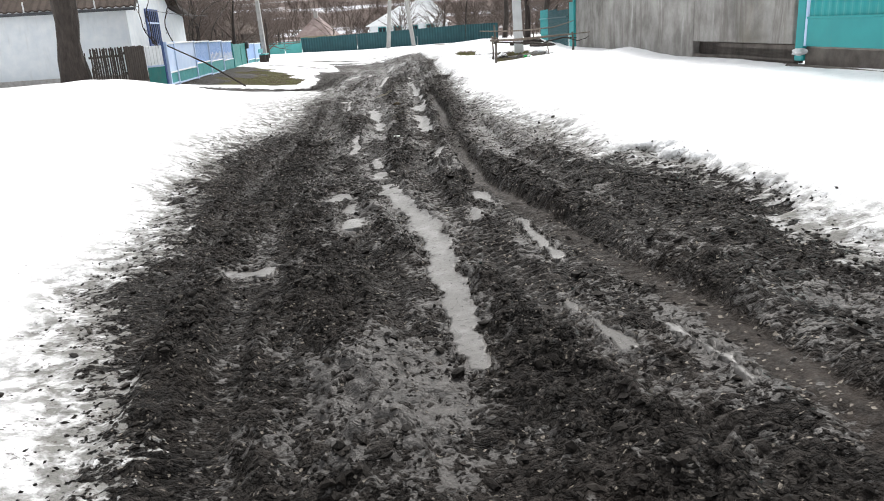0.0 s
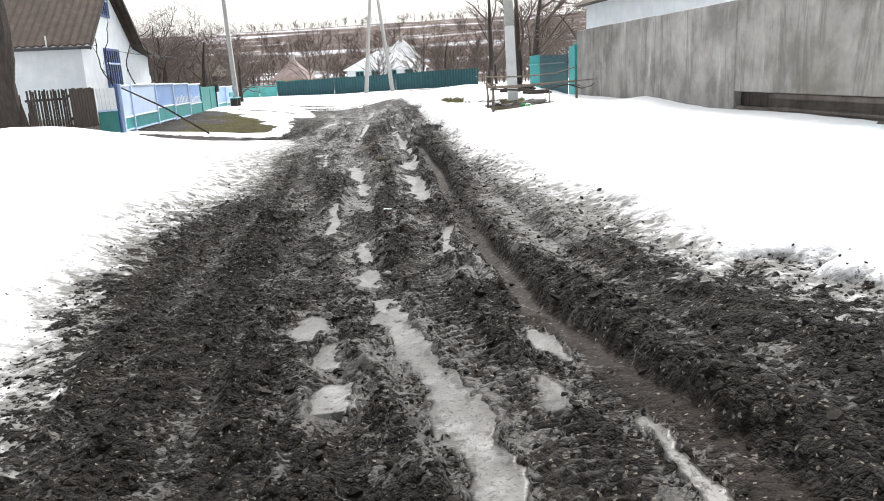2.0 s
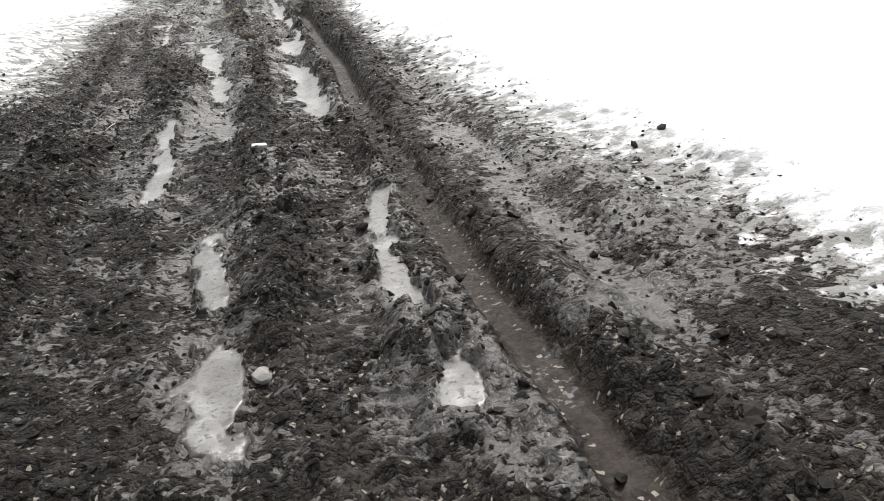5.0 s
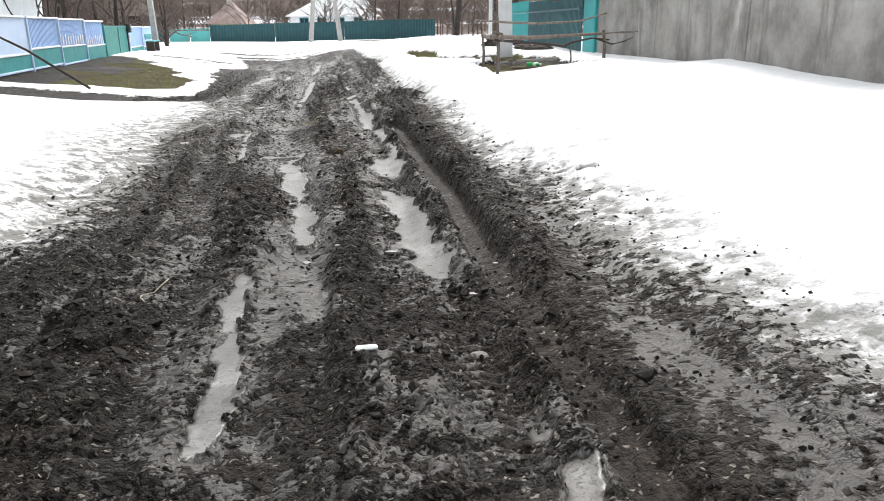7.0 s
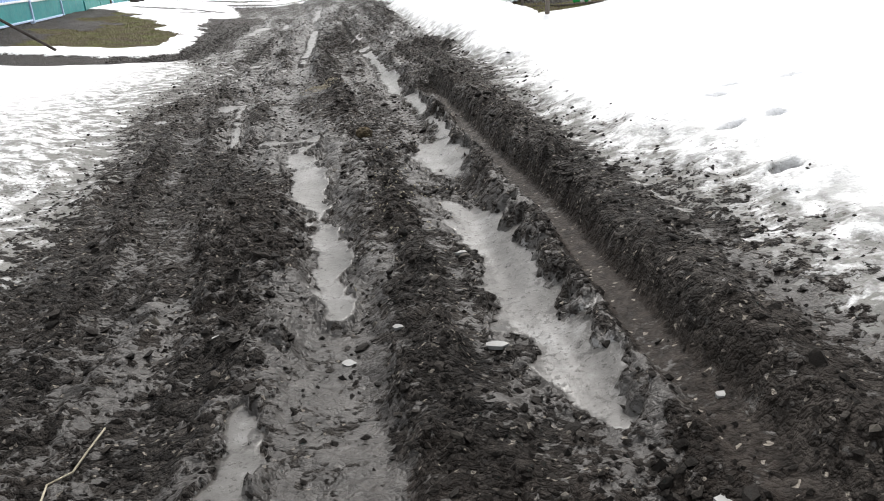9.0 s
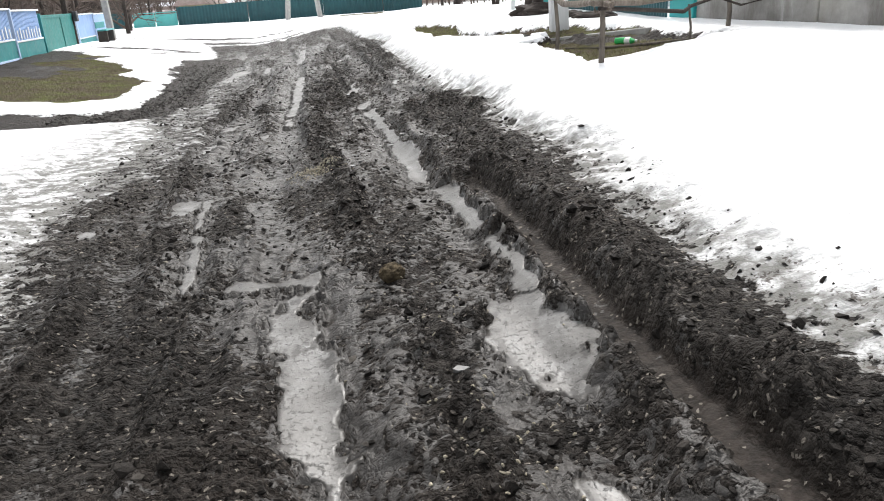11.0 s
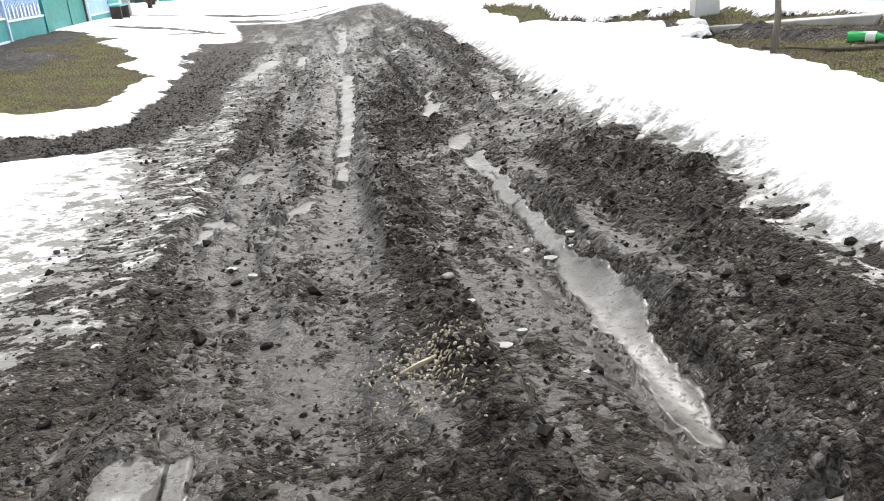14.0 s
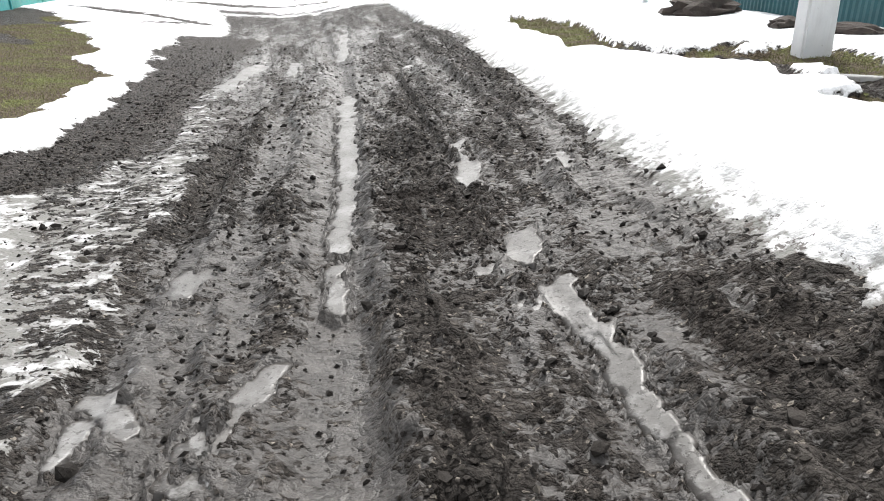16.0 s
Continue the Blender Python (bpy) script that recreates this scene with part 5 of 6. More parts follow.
def hip_house(name, m, w, d, base, eave, ridge, wall_mat, roof_mat, label, windows=(), ridge_in=0.45):
    t = thing(name, m, label, "house")
    part("wall", boxed(-w / 2, w / 2, 0, d, base, eave), wall_mat, t)
    bm = bmesh.new()
    o = 0.5
    e = [bm.verts.new(p) for p in ((-w / 2 - o, -o, eave - 0.1), (w / 2 + o, -o, eave - 0.1), (w / 2 + o, d + o, eave - 0.1), (-w / 2 - o, d + o, eave - 0.1))]
    r = [bm.verts.new(p) for p in ((-w / 2 + d * ridge_in, d / 2, ridge), (w / 2 - d * ridge_in, d / 2, ridge))]
    bm.faces.new((e[0], e[1], r[1], r[0]))
    bm.faces.new((e[1], e[2], r[1]))
    bm.faces.new((e[2], e[3], r[0], r[1]))
    bm.faces.new((e[3], e[0], r[0]))
    bm.faces.new(e[::-1])
    roof = part("roof", bm, roof_mat, t)
    part("chimney", boxed(-0.3, 0.2, d / 2 - 0.3, d / 2 + 0.2, ridge - 0.4, ridge + 0.6, 0.02), STONE, roof)
    for x in windows:
        win = part("window", boxed(x - 0.4, x + 0.4, -0.03, -0.002, eave - 1.25, eave - 0.3), GLASS, t)
        for a, b, c, dd in ((-0.48, 0.48, -0.3, -0.22), (-0.48, 0.48, -1.33, -1.25), (-0.48, -0.4, -1.25, -0.3), (0.4, 0.48, -1.25, -0.3), (-0.03, 0.03, -1.25, -0.3)):
            part("window_frame", boxed(x + a, x + b, -0.06, -0.031, eave + c, eave + dd), SEAGREEN, win)
    return t


hip_house("house", pose(-8.45, 88, 0), 8.6, 7.0, -0.5, 2.1, 4.15, WHITE, ROOF_PALE, "white cottage with pale slate hip roof beyond the fence", (-2.9, -1.1, 0.8, 2.7))
hip_house("house", pose(-20.3, 92, 0), 3.4, 5.0, -0.5, 1.45, 3.7, OCHRE, ROOF_RED, "ochre cottage with faded red roof", (-1.2, 1.0), 0.3)
hip_house("house", pose(-8.6, 112, 0.6), 5.0, 6.0, -0.5, 3.0, 5.6, PLASTER, ROOF_PALE, "pale roofed cottage on the far slope", (0.0,), 0.35)
hip_house("shed", pose(-27, 72, 0), 9.0, 5.0, -0.5, 2.1, 3.3, PLANK, ROOF_BROWN, "low brown shed behind bare trees", (), 0.2)


def outbuilding():
    at, ln = along((4.83, 31.1), (8.0, 16.0))
    t = thing("outbuilding", at(0), "white outbuilding with dark roof behind the slab wall", "building")
    part("wall", boxed(0, ln, 0.0, 5.0, 0.4, 3.55), PLASTER, t)
    bm = bmesh.new()
    v = [bm.verts.new(p) for p in ((-0.4, -0.45, 3.5), (ln + 0.4, -0.45, 3.5), (ln + 0.4, 2.5, 5.0), (-0.4, 2.5, 5.0), (-0.4, 5.4, 3.5), (ln + 0.4, 5.4, 3.5))]
    bm.faces.new((v[0], v[1], v[2], v[3]))
    bm.faces.new((v[3], v[2], v[5], v[4]))
    bm.faces.new((v[0], v[4], v[5], v[1]))
    bm.faces.new((v[0], v[3], v[4]))
    bm.faces.new((v[1], v[5], v[2]))
    part("roof", bm, ROOF_BROWN, t)


outbuilding()
side_fence()


# ---- trees ----
def limb_mesh(name, segs, material, sides=5):
    """Many tapered limbs as one mesh: segs of (p, q, r0, r1)."""
    p, q = np.array([s[0] for s in segs], float), np.array([s[1] for s in segs], float)
    r0, r1 = np.array([s[2] for s in segs]), np.array([s[3] for s in segs])
    d = q - p
    d /= np.linalg.norm(d, axis=1)[:, None] + 1e-9
    ref = np.where(np.abs(d[:, 2:3]) > 0.9, np.array([[1.0, 0, 0]]), np.array([[0, 0, 1.0]]))
    a = np.cross(d, ref)
    a /= np.linalg.norm(a, axis=1)[:, None] + 1e-9
    b = np.cross(d, a)
    n = len(segs)
    v = np.zeros((n, 2, sides, 3))
    for j in range(sides):
        w = a * math.cos(2 * math.pi * j / sides) + b * math.sin(2 * math.pi * j / sides)
        v[:, 0, j] = p + w * r0[:, None]
        v[:, 1, j] = q + w * r1[:, None]
    base = (np.arange(n) * 2 * sides)[:, None]
    faces = np.concatenate([base + np.array([[j, (j + 1) % sides, sides + (j + 1) % sides, sides + j]]) for j in range(sides)])
    return mesh_from(name, v.reshape(-1, 3), faces, material, True)


def grow_tree(seed, height, radius, spread, levels=4, lean=(0, 0), stems=1, droop=0.0, first=0.25, kids=(5, 5, 4, 3)):
    rnd = random.Random(seed)
    trunk, crown = [], []

    def limb(p, d, ln, r, level):
        steps = 4 if level < 2 else 3
        out = trunk if level == 0 else crown
        spots = []
        for i in range(steps):
            jit = 0.16 if level == 0 else 0.30
            d = (d + Vector((rnd.uniform(-jit, jit), rnd.uniform(-jit, jit), rnd.uniform(-jit, jit) * 0.6 + (0.10 if level else 0.0) - droop * level * 0.05))).normalized()
            q = p + d * ln / steps
            ra, rb = r * (1 - 0.72 * i / steps), r * (1 - 0.72 * (i + 1) / steps)
            out.append((tuple(p), tuple(q), ra, rb))
            spots.append((p, q, d, rb, i))
            p = q
        if level < levels:
            for j in range(kids[min(level, 3)]):
                f = first + (1 - first) * (j + rnd.random()) / kids[min(level, 3)] if level == 0 else 0.2 + 0.8 * rnd.random()
                p0, q0, d0, rb, _ = spots[min(int(f * steps), steps - 1)]
                at = p0.lerp(q0, (f * steps) % 1)
                side = Vector((rnd.gauss(0, 1), rnd.gauss(0, 1), rnd.gauss(0, 0.5)))
                side = (side - d0 * side.dot(d0)).normalized()
                nd = (d0 * (1 - spread * 0.5) + side * spread).normalized()
                limb(at, nd, ln * rnd.uniform(0.42, 0.72), max(rb * 0.75, 0.0045), level + 1)

    for s in range(stems):
        a = 2 * math.pi * s / stems + 0.4
        o = Vector((0.12 * math.cos(a), 0.12 * math.sin(a), -0.15)) if stems > 1 else Vector((0, 0, -0.15))
        limb(o, Vector((lean[0] + (0.18 * math.cos(a) if stems > 1 else 0), lean[1] + (0.18 * math.sin(a) if stems > 1 else 0), 1)).normalized(), height * 0.62, radius, 0)
    return trunk, crown


def tree(name, x, y, label, seed, height, radius, spread=0.75, group="", **kw):
    z = ground_z(x, y)
    t = thing(name, pose(x, y, z, 0, 0, seed * 47 % 360), label, "tree", group)
    trunk, crown = grow_tree(seed, height, radius, spread, **kw)
    part("trunk", limb_mesh("trunk", trunk, BARK, 9), BARK, t)
    part("crown", limb_mesh("crown", crown, TWIG, 4), TWIG, t)
    return t


# stout trunk before the picket fence
def old_trunk():
    x, y = -9.92, 19.35
    t = thing("tree", pose(x, y, ground_z(x, y)), "thick dark rough tree trunk by the picket fence", "tree")
    bm = bmesh.new()
    tube(bm, [(0.02, 0, -0.3), (0.0, 0, 0.0), (-0.02, 0, 0.3), (-0.04, 0, 0.7), (-0.02, 0, 1.15), (0.03, 0, 1.6), (0.03, 0.02, 2.2), (0.0, 0.05, 3.2), (0.1, 0.1, 4.6)], [0.48, 0.42, 0.36, 0.31, 0.285, 0.28, 0.30, 0.25, 0.18], 22, 0.07, 4)
    part("trunk", bm, BARK, t)
    rnd = random.Random(6)
    for i in range(6):
        dx, h = 0.36 + 0.075 * i, rnd.uniform(0.45, 0.95)
        part("sucker", tube(bmesh.new(), [(dx, -0.05, -0.1), (dx - 0.02, -0.05, h * 0.5), (dx + rnd.uniform(-0.12, 0.02), -0.05, h)], [0.026, 0.02, 0.012], 7, 0.15, i), BARK, t)
    segs = []
    for s in range(5):
        a, b = grow_tree(90 + s, 3.4, 0.07, 0.8, levels=3, lean=(0.9 * math.cos(s * 1.3), 0.9 * math.sin(s * 1.3)), kids=(4, 4, 3, 3))
        segs += [((p[0] + 0.2, p[1], p[2] + 3.1 + 0.4 * s), (q[0] + 0.2, q[1], q[2] + 3.1 + 0.4 * s), r0, r1) for p, q, r0, r1 in a + b]
    part("crown", limb_mesh("crown", segs, TWIG, 4), TWIG, t)


old_trunk()

# orchard behind the blue fence
proto = [tree("fruit_tree", x, y, "bare leafless fruit tree behind the blue fence", s, h, r, 0.85, "orchard trees", first=0.12, kids=(7, 6, 5, 3), stems=st)
         for x, y, s, h, r, st in ((-15.6, 42.0, 11, 5.0, 0.14, 1), (-17.5, 45.0, 12, 5.6, 0.15, 2), (-19.0, 50.5, 13, 5.2, 0.13, 2), (-20.0, 53.0, 14, 6.0, 0.16, 1))]
for i, (x, y, a) in enumerate(((-16.4, 48.0, 70), (-18.8, 43.0, 200), (-21.5, 48.0, 310), (-17.6, 55.0, 120), (-16.2, 58.0, 250), (-20.5, 60.0, 30), (-24.0, 55.0, 160), (-14.4, 45.5, 15), (-23.0, 64.0, 80), (-18.4, 65.0, 280), (-26.0, 62.0, 190), (-14.9, 41.0, 140))):
    src = proto[i % 4]
    copy_thing(src, pose(x, y, ground_z(x, y), 0, 0, a))
# trees on the right past the teal fence
tree("tree", 2.12, 28.8, "bare tree with dark trunk in the snow by the fence", 21, 6.5, 0.13, 0.7, kids=(6, 6, 4, 3), first=0.3)
tree("tree", 3.4, 36.5, "tall bare tree behind the teal fence", 22, 8.0, 0.17, 0.7, kids=(7, 6, 5, 3), first=0.2)
tree("tree", 1.6, 42.0, "tall bare tree behind the teal fence", 23, 9.0, 0.16, 0.7, kids=(7, 6, 5, 3), first=0.2)
tree("tree", 6.5, 36.0, "spreading bare tree behind the slab wall", 24, 9.0, 0.16, 0.8, kids=(7, 6, 5, 3), first=0.2)
tree("tree", -3.6, 77.0, "bare tree before the white cottage", 26, 7.0, 0.12, 0.8, kids=(6, 5, 4, 3))
tree("tree", -1.4, 78.0, "bare crooked tree beside the white cottage", 27, 7.5, 0.14, 0.85, kids=(6, 5, 4, 3))
tree("tree", 3.5, 75.0, "bare tree behind the far street fence", 28, 8.0, 0.13, 0.8, kids=(6, 6, 4, 3))
tree("tree", 6.0, 62.0, "bare bushy tree by the cross street", 29, 8.0, 0.14, 0.8, kids=(7, 6, 5, 3), stems=2)
tree("tree", 9.0, 52.0, "bare bushy tree by the cross street", 30, 8.5, 0.14, 0.8, kids=(7, 6, 5, 3), stems=2)
tree("tree", -21.5, 80.0, "dark bare bushy tree behind turquoise gate", 31, 6.5, 0.12, 0.8, kids=(7, 6, 5, 3), stems=2)


def vine():
    """Grapevine on wires by the house."""
    t = thing("grapevine", pose(-12.5, 32.6, ground_z(-12.5, 32.6)), "bare knotted grapevine trained up the house front", "vine")
    rnd = random.Random(8)
    for s in range(9):
        segs = []
        p = Vector((rnd.uniform(-0.3, 0.2) - s * 0.10, -1.2 + s * 0.75, 0))
        d = Vector((0, 0, 1))
        r = 0.035
        for i in range(16):
            d = (d + Vector((rnd.uniform(-0.3, 0.3), rnd.uniform(-0.6, 0.6), rnd.uniform(-0.5, 0.35) if p.z > 2.2 else rnd.uniform(-0.1, 0.4)))).normalized()
            q = p + d * 0.26
            segs.append((tuple(p), tuple(q), r, r * 0.93))
            if i > 3 and rnd.random() < 0.6:
                e = q + Vector((rnd.uniform(-0.2, 0.2), rnd.uniform(-0.6, 0.6), rnd.uniform(-0.4, 0.5)))
                segs.append((tuple(q), tuple(e), r * 0.5, 0.006))
            p, r = q, r * 0.95
        part("stem", limb_mesh("stem", segs, BARK, 5), BARK, t)
    part("wire", tube(bmesh.new(), [(0, -2.5, 2.55), (-0.6, 1.5, 2.5), (-1.6, 8.0, 2.55)], [0.012] * 3, 5), IRON, t)


vine()


def far_woods():
    rnd = random.Random(3)
    segs = []
    for n in range(1500):
        y = 76 + 150 * rnd.random() ** 1.4 if n < 1300 else rnd.uniform(285, 335)
        x = rnd.uniform(-0.62, 0.55) * y + rnd.uniform(-4, 4) if n < 1300 else rnd.gauss(-10, 70)
        if 76 < y < 100 and -25 < x < -2 and rnd.random() < 0.85:
            continue
        z = float(base_height(np.array([x]), np.array([y]))[0])
        h = rnd.uniform(2.5, 6.0)
        segs.append(((x, y, z - 0.2), (x, y, z + h * 0.6), 0.07, 0.03))
        for _ in range(16):
            a, f = rnd.uniform(0, 6.28), rnd.uniform(0.1, 0.6)
            p = (x, y, z + h * f)
            s = h * rnd.uniform(0.15, 0.42)
            q = (x + s * math.cos(a), y + s * math.sin(a), z + h * f + s * rnd.uniform(0.5, 1.4))
            segs.append((p, q, 0.035, 0.012))
            for _ in range(2):
                b = a + rnd.uniform(-1, 1)
                g = rnd.uniform(0.4, 1)
                m = tuple(p[k] + (q[k] - p[k]) * g for k in range(3))
                segs.append((m, (m[0] + s * 0.5 * math.cos(b), m[1] + s * 0.5 * math.sin(b), m[2] + s * rnd.uniform(0.1, 0.6)), 0.022, 0.008))
    tagged(new("far_woods", limb_mesh("far_woods", segs, TWIG, 3)), "bare brown scrub woods on the far slope", "woods", kind="stuff")


far_woods()


# ---- rail fence of branches on the right ----
def branch_rails():
    t = thing("rail_fence", pose(0, 0, 0), "crooked grey branch rail fence with thin posts", "fence")
    for x, y, top, r in ((0.81, 21.05, 1.14, 0.026), (0.87, 19.42, 1.42, 0.03), (2.98, 21.36, 1.12, 0.032), (2.25, 20.72, 0.95, 0.016)):
        z = ground_z(x, y)
        part("post", tube(bmesh.new(), [(x, y, z - 0.12), (x + 0.012, y, z * 0.6 + top * 0.4), (x - 0.02, y + 0.01, top)], [r, r * 0.9, r * 0.8], 9, 0.12, 3), STAKE, t)
    part("rail", tube(bmesh.new(), [(0.78, 21.6, 1.09), (0.81, 21.1, 1.10), (0.83, 20.75, 1.03), (0.85, 20.2, 1.04), (0.86, 19.6, 1.07), (0.90, 19.2, 1.04)], [0.016, 0.03, 0.034, 0.034, 0.038, 0.028], 10, 0.15, 5), RAIL, t)
    part("rail", tube(bmesh.new(), [(0.75, 19.28, 1.06), (1.37, 19.87, 1.03), (1.99, 20.46, 1.04), (2.85, 21.25, 1.06), (3.25, 21.2, 1.08), (3.33, 20.6, 1.10)], [0.026, 0.034, 0.032, 0.026, 0.018, 0.010], 9, 0.12, 6), RAIL, t)
    part("rail", tube(bmesh.new(), [(0.5, 19.1, 1.30), (1.0, 19.5, 1.26), (1.61, 20.1, 1.24), (2.42, 20.87, 1.27), (3.0, 21.4, 1.40)], [0.012, 0.018, 0.018, 0.016, 0.012], 8, 0.12, 4), RAIL, t)
    part("rail", tube(bmesh.new(), [(0.83, 19.36, 1.01), (1.37, 19.88, 0.96), (2.11, 20.57, 0.88), (2.24, 20.70, 0.93), (2.70, 21.13, 0.99), (3.1, 21.5, 0.95)], [0.02, 0.02, 0.022, 0.02, 0.018, 0.012], 8, 0.15, 7), BARK, t)
    part("twig", tube(bmesh.new(), [(2.75, 21.18, 0.99), (3.1, 21.3, 0.88), (3.3, 21.2, 0.93), (3.35, 20.9, 1.0)], [0.014, 0.014, 0.012, 0.006], 7, 0.15, 9), BARK, t)
    part("tie", tube(bmesh.new(), [(0.80, 19.46, 1.12), (0.93, 19.36, 1.10), (0.95, 19.42, 1.0), (0.83, 19.5, 0.98), (0.80, 19.46, 1.10)], [0.02] * 5, 6, 0.2, 2), RAIL, t, "pale rag tie round the rails")


branch_rails()


# leaning pole against the blue fence
bm = tube(bmesh.new(), [(-9.12, 23.3, 1.42), (-7.9, 23.17, 0.82), (-6.74, 23.04, ground_z(-6.74, 23.04) + 0.03)], [0.02, 0.023, 0.025], 9, 0.06, 3)
tagged(part("wooden_pole", bm, PLANK), "long dark wooden pole leaning on the fence", "pole")


# ---- small things by the white post ----
def bottle():
    x, y = 1.67, 21.62
    t = thing("bottle", pose(x, y, ground_z(x, y) + 0.04, 90, 0, 50), "green plastic bottle lying on the grass", "bottle")
    bm = tube(bmesh.new(), [(0, 0, 0), (0.004, 0, 0.02), (-0.006, 0.004, 0.10), (0.004, 0, 0.19), (0, 0, 0.26)], [0.034, 0.042, 0.036, 0.042, 0.016], 14, 0.08, 3)
    part("body", bm, PLASTIC, t)
    part("label_sleeve", tube(bmesh.new(), [(0, 0, 0.13), (0.002, 0, 0.20)], [0.043, 0.045], 14), MILKY, t)
    part("cap", tube(bmesh.new(), [(0, 0, 0.262), (0, 0, 0.285)], [0.018, 0.018], 12), MILKY, t)


bottle()


def slab_path():
    ob = part("stone_slab", boxed(-0.92, 0.92, -0.19, 0.19, -0.08, 0.012, 0.008), CEMENT)
    za, zb = ground_z(1.42, 23.88), ground_z(2.42, 22.42)
    ob.matrix_basis = pose(1.92, 23.15, (za + zb) / 2 - 0.025, 0, -math.degrees(math.atan2(zb - za, 1.77)), -55.6)
    tagged(ob, "flat grey concrete slab laid on the turf", "slab")
    pts = [(1.10, 21.85), (1.45, 21.35), (1.95, 21.05), (2.4, 21.0)]
    ob = part("pale_log", tube(bmesh.new(), [(x, y, ground_z(x, y) + 0.018) for x, y in pts], [0.014, 0.018, 0.018, 0.012], 9, 0.1, 6), STAKE)
    tagged(ob, "pale barkless log lying along the turf", "log")
    for x, y, lx, ly, a in ((2.55, 25.75, 0.42, 0.16, -40), (2.35, 26.6, 0.3, 0.14, 30)):
        bm = bmesh.new()
        lump(bm, 0, 0, 0.02, lx, ly, 0.09, random.Random(int(y * 10)), 3, 0.16)
        ob = part("rotten_board", bm, PLANK)
        ob.matrix_basis = pose(x, y, ground_z(x, y), 0, 0, a)
        tagged(ob, "dark rotten board among wet leaves", "board")
    bm = bmesh.new()
    lump(bm, 0, 0, 0.02, 0.62, 0.35, 0.2, random.Random(7), 3, 0.22)
    ob = part("earth_mound", bm, PLANK)
    ob.matrix_basis = pose(2.1, 28.7, ground_z(2.1, 28.7), 0, 0, 20)
    tagged(ob, "brown mound of earth round the tree foot", "earth")
    bm = tube(bmesh.new(), [(0, 0, -0.1), (0.01, 0, 1.2)], [0.06, 0.055], 10)
    ob = part("short_post", bm, LIME)
    ob.matrix_basis = pose(2.0, 31.2, ground_z(2.0, 31.2))
    tagged(ob, "thin pale post standing in the snow", "post")


slab_path()


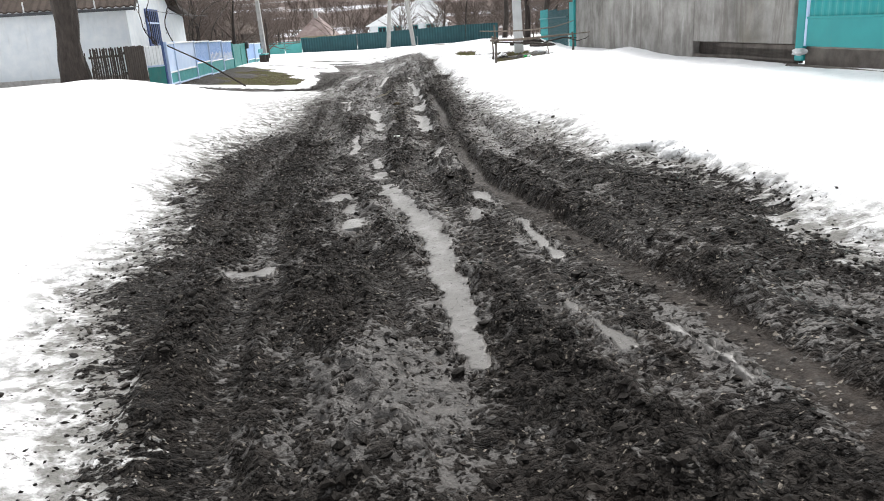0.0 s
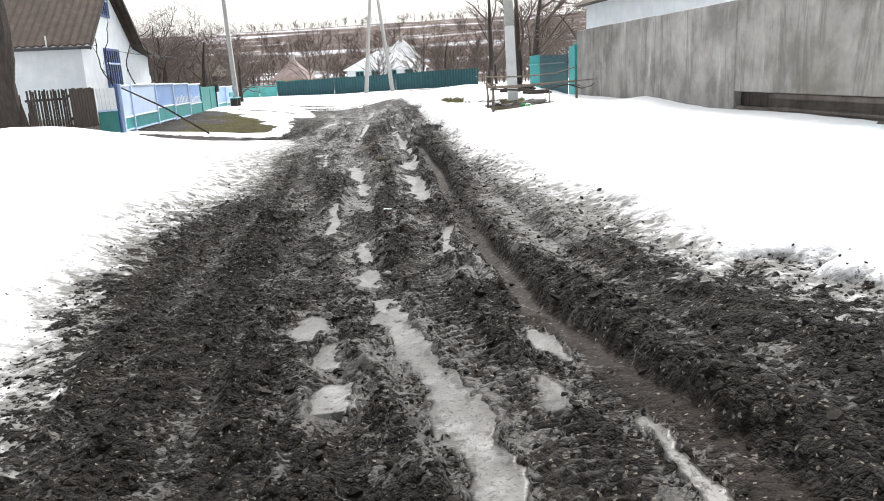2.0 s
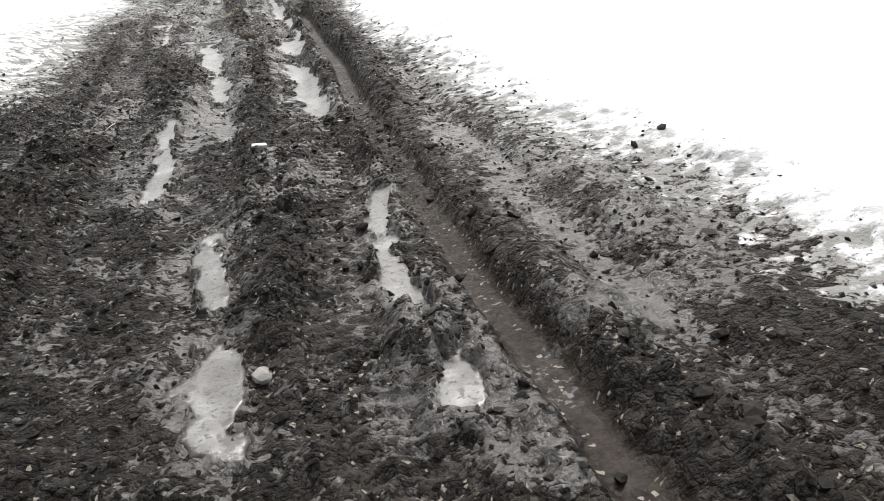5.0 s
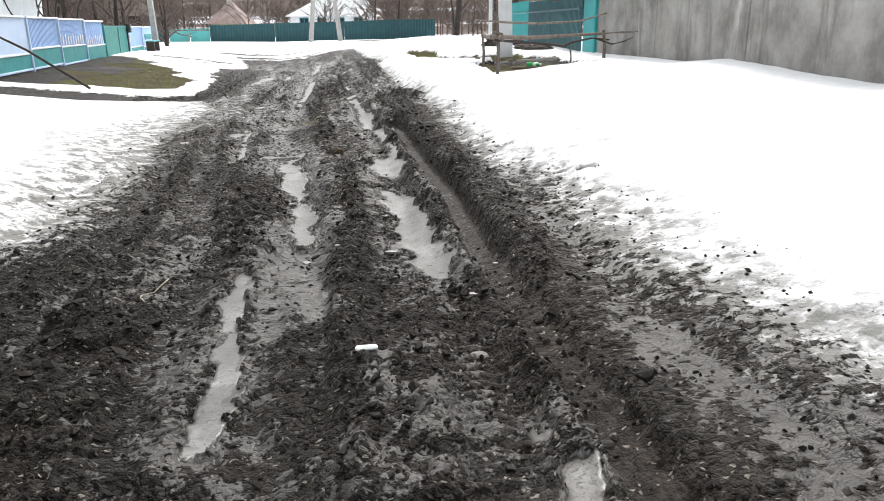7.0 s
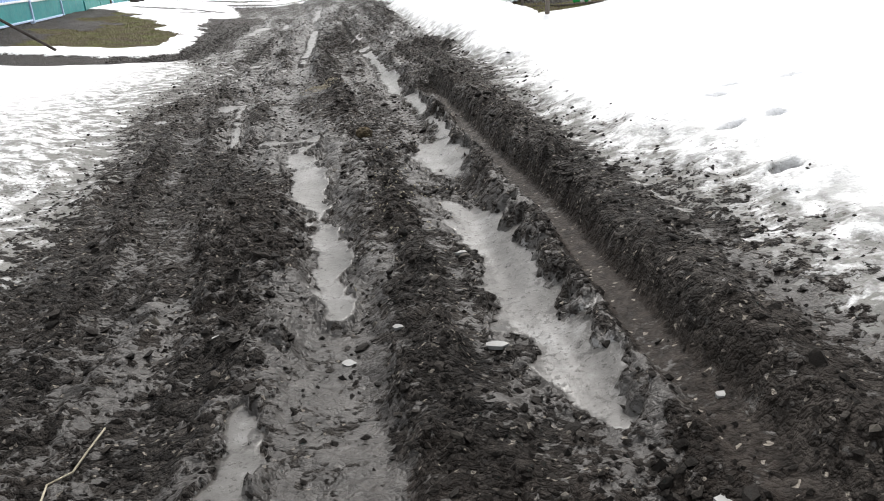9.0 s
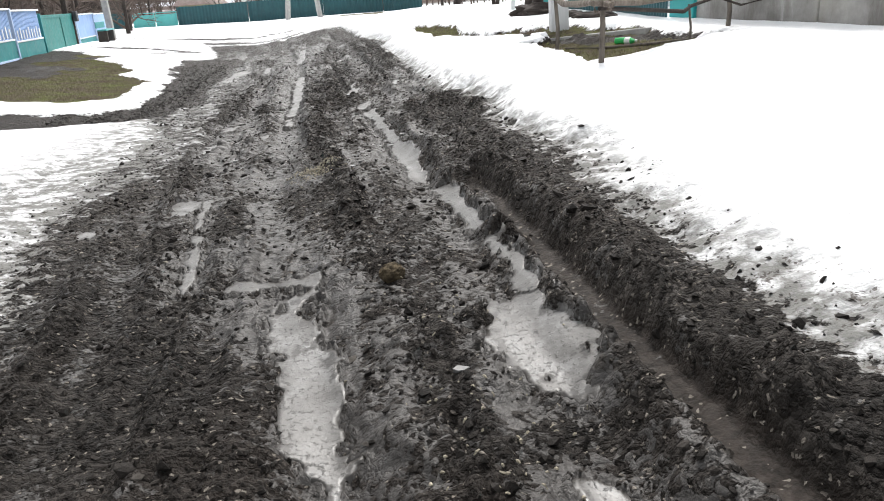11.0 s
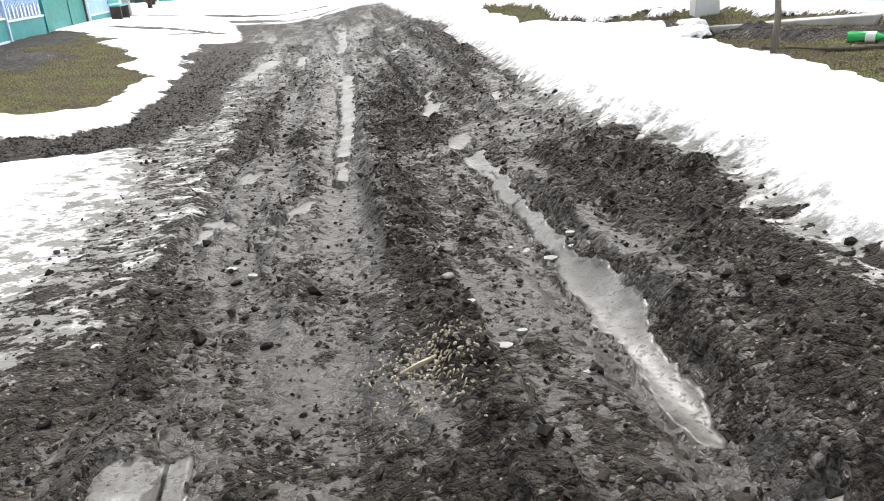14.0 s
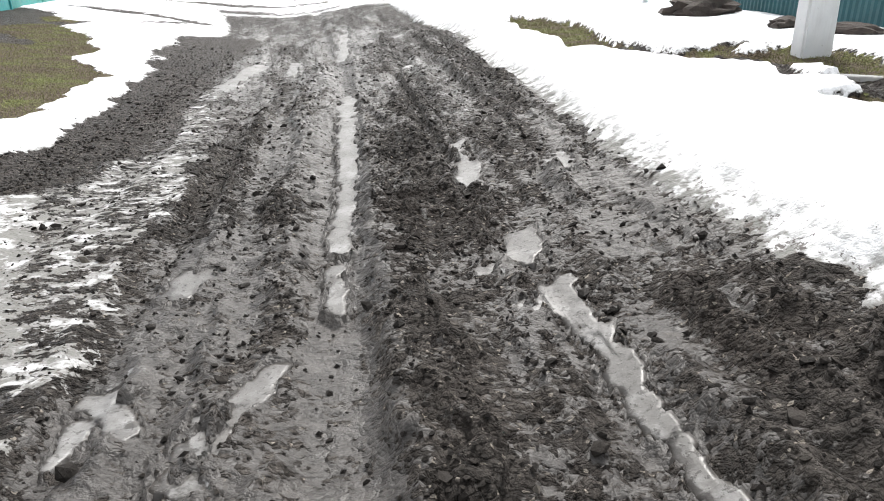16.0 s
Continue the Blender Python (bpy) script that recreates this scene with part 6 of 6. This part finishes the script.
# ---- things lying in the mud ----
def in_mud():
    rnd = random.Random(12)
    z = lambda x, y: ground_z(x, y)
    ob = part("foam_piece", boxed(-0.045, 0.045, -0.016, 0.016, -0.008, 0.010, 0.007), MILKY)
    ob.matrix_basis = pose(-0.64, 10.79, z(-0.64, 10.79) + 0.012, 0, 0, 8)
    tagged(ob, "small white foam strip lying on the mud", "litter")
    for x, y, r, a in ((-0.17, 10.97, 0.03, 0), (-2.11, 16.82, 0.024, 2), (-1.67, 18.46, 0.022, 0.4), (-0.4, 8.36, 0.034, 2.0)):
        bm = bmesh.new()
        lump(bm, 0, 0, 0, r * 1.3, r, r * 0.6, rnd, 2, 0.12, a)
        ob = part("stone", bm, PEBBLE)
        ob.matrix_basis = pose(x, y, z(x, y) + r * 0.2)
        tagged(ob, "small grey stone half sunk in mud", "stone", "stones in the road")
    pts = [(-1.86, 12.14), (-1.865, 12.03), (-1.875, 11.93), (-1.92, 11.87), (-1.89, 11.78), (-1.84, 11.70)]
    bm = tube(bmesh.new(), [(x, y, z(x, y) + 0.012) for x, y in pts], [0.0032] * len(pts), 8, 0.15, 4)
    tagged(part("stalk", bm, STRAW), "bent dry straw stalk on the mud", "straw")
    # trodden straw and wood chips
    bm = bmesh.new()
    for i in range(420):
        x, y = (-1.78 + rnd.gauss(0, 0.10), 17.84 + rnd.gauss(0, 0.13)) if i < 330 else (-0.95 + rnd.gauss(0, 0.16), 14.3 + rnd.gauss(0, 0.5))
        a, ln, w = rnd.uniform(0, 3.1), rnd.uniform(0.003, 0.010), rnd.uniform(0.0018, 0.0065)
        c, s_, lift = math.cos(a) * ln, math.sin(a) * ln, rnd.uniform(0.006, 0.016)
        tube(bm, [(x - c, y - s_, z(x - c, y - s_) + lift), (x, y, z(x, y) + lift + 0.002), (x + c, y + s_, z(x + c, y + s_) + lift)], [w * 0.5, w, w * 0.4], 5, 0.35, i)
    tagged(part("straw_litter", bm, STRAW), "scattered pale straw and wood chips trodden into mud", "straw", kind="stuff")
    # the round clod that lies by itself, and a stick beside the chips
    bm = bmesh.new()
    lump(bm, 0, 0, 0, 0.062, 0.055, 0.05, rnd, 3, 0.10, 0.3)
    ob = part("earth_clod", bm, SOD)
    ob.matrix_basis = pose(-1.21, 15.62, z(-1.21, 15.62) + 0.025)
    tagged(ob, "round brown clod of earth and roots on the mud", "clod")
    bm = tube(bmesh.new(), [(-1.86, 17.82, z(-1.86, 17.82) + 0.016), (-1.80, 17.85, z(-1.80, 17.85) + 0.02), (-1.74, 17.90, z(-1.74, 17.90) + 0.016)], [0.006, 0.010, 0.006], 8, 0.3, 3)
    tagged(part("stick", bm, STRAW), "short pale broken stick lying on the mud", "stick")
    # ice shards
    for x, y, r in ((-0.36, 12.40, 0.07), (-0.65, 13.33, 0.05), (-0.93, 12.64, 0.04), (-1.12, 12.52, 0.035), (-1.62, 12.64, 0.03), (-0.58, 12.42, 0.05), (-0.97, 14.72, 0.04), (-0.30, 11.90, 0.03), (-1.23, 19.05, 0.06), (-1.28, 18.97, 0.05), (-1.20, 18.77, 0.05), (-1.08, 18.90, 0.045), (-1.09, 18.80, 0.03), (-1.35, 19.0, 0.03), (-1.70, 18.91, 0.045), (-2.61, 19.02, 0.045), (-2.75, 19.16, 0.05), (-1.6, 18.25, 0.04), (-1.5, 17.96, 0.045), (-1.43, 18.02, 0.03), (-1.25, 17.72, 0.03), (0.0, 11.9, 0.03), (-0.15, 11.5, 0.04)):
        bm = bmesh.new()
        r *= 0.75
        n = rnd.randint(5, 8)
        a0 = rnd.random() * 6
        top = [bm.verts.new((r * rnd.uniform(0.55, 1.2) * math.cos(a0 + 6.283 * i / n), r * 0.8 * rnd.uniform(0.55, 1.2) * math.sin(a0 + 6.283 * i / n), 0.002)) for i in range(n)]
        bot = [bm.verts.new((v.co.x * 0.94, v.co.y * 0.94, -0.012)) for v in top]
        bm.faces.new(top)
        bm.faces.new(bot[::-1])
        for i in range(n):
            bm.faces.new((bot[i], bot[(i + 1) % n], top[(i + 1) % n], top[i]))
        ob = part("ice_shard", bm, ICE)
        ob.matrix_basis = pose(x, y, z(x, y) + 0.005, rnd.uniform(-5, 5), rnd.uniform(-5, 5), 0)
        tagged(ob, "flat broken shard of pale ice", "ice", "ice shards in the road")


in_mud()


def scatter(count, most, low, high, power, shape, seed):
    """Loose crumbs of mud, joined; more of them where the mud is churned and along the snow's edge."""
    rs = np.random.RandomState(seed)
    bv, bf = shape
    y, u = 2.0 + 31.0 * rs.rand(count) ** 1.15, rs.uniform(-2.9, 3.1, count)
    x = u + axis_x(y)
    m, sn, ch = samples(MUDDY, x, y), samples(SNOWY, x, y), samples(CHURN, x, y)
    edge = (sn > 0.2) & (sn < 0.999)
    chance = (np.where(edge, 0.24 * (1.02 - sn), 0.07 * (m > 0.05) * (ch > 0.2) + 0.60 * m * ch)) * np.interp(y, (2, 22, 33), (1.0, 0.9, 0.0))
    keep = np.nonzero(rs.rand(count) < chance)[0][:most]
    x, y, edge = x[keep], y[keep], edge[keep]
    n = len(x)
    r = (low + (high - low) * rs.rand(n) ** power) * np.where(edge, 0.9, 1.0)
    s = r[:, None] * np.stack([rs.uniform(0.9, 1.6, n), rs.uniform(0.7, 1.2, n), rs.uniform(0.5, 0.9, n)], -1)
    p = bv[None] * (1 + rs.uniform(-0.45, 0.45, (n, len(bv), 1))) * s[:, None]
    a, lean = rs.uniform(0, 6.28, n)[:, None], rs.uniform(-0.5, 0.5, n)[:, None]
    px, py = p[..., 0] * np.cos(a) - p[..., 1] * np.sin(a), p[..., 0] * np.sin(a) + p[..., 1] * np.cos(a)
    co = np.stack([px + x[:, None], py + y[:, None], p[..., 2] + lean * px + (samples(ZG, x, y) + s[:, 2] * 0.3)[:, None]], -1)
    faces = bf[None] + (len(bv) * np.arange(n))[:, None, None]
    return co.reshape(-1, 3), faces.reshape(-1, 3)


def scatter_clods():
    base = bmesh.new()
    bmesh.ops.create_icosphere(base, subdivisions=1, radius=1)
    ball = np.array([v.co[:] for v in base.verts]), np.array([[v.index for v in f.verts] for f in base.faces])
    base.free()
    chip = np.array([(1, 0, 0), (-1, 0, 0), (0, 1, 0), (0, -1, 0), (0, 0, 1), (0, 0, -1)], float), np.array([(0, 2, 4), (2, 1, 4), (1, 3, 4), (3, 0, 4), (2, 0, 5), (1, 2, 5), (3, 1, 5), (0, 3, 5)])
    v1, f1 = scatter(60000, 6500, 0.009, 0.026, 4.0, ball, 5)
    v2, f2 = scatter(260000, 62000, 0.005, 0.014, 2.0, chip, 6)
    me = mesh_from("mud_clods", np.concatenate([v1, v2]), np.concatenate([f1, f2 + len(v1)]), CLOD, False)
    tagged(new("mud_clods", me), "loose dark clods of mud on the road", "mud", kind="stuff")


scatter_clods()


def turf():
    """Blades of withered grass on the bare patches."""
    rs = np.random.RandomState(9)
    V, F, n, k = [], [], 0, 0
    while k < 26000:
        if rs.rand() < 0.5:
            x, y = rs.uniform(-11, -5), rs.uniform(23.5, 36)
        else:
            x, y = rs.uniform(-0.6, 3.2), rs.uniform(19, 31.5)
        if sample(GRASSY, x, y) < 0.5:
            k += 0.02
            continue
        k += 1
        a, h = rs.uniform(0, 6.28), rs.uniform(0.008, 0.032)
        w, l = 0.004, h * rs.uniform(0.2, 1.0)
        z = sample(ZG, x, y)
        c, s = math.cos(a), math.sin(a)
        V.append([(x - w * s, y + w * c, z - 0.005), (x + w * s, y - w * c, z - 0.005), (x + l * c, y + l * s, z + h)])
        F.append((n, n + 1, n + 2))
        n += 3
    me = mesh_from("grass", np.concatenate(V), np.array(F), LEAF)
    tagged(new("grass", me), "short withered winter grass", "grass", kind="stuff")


turf()
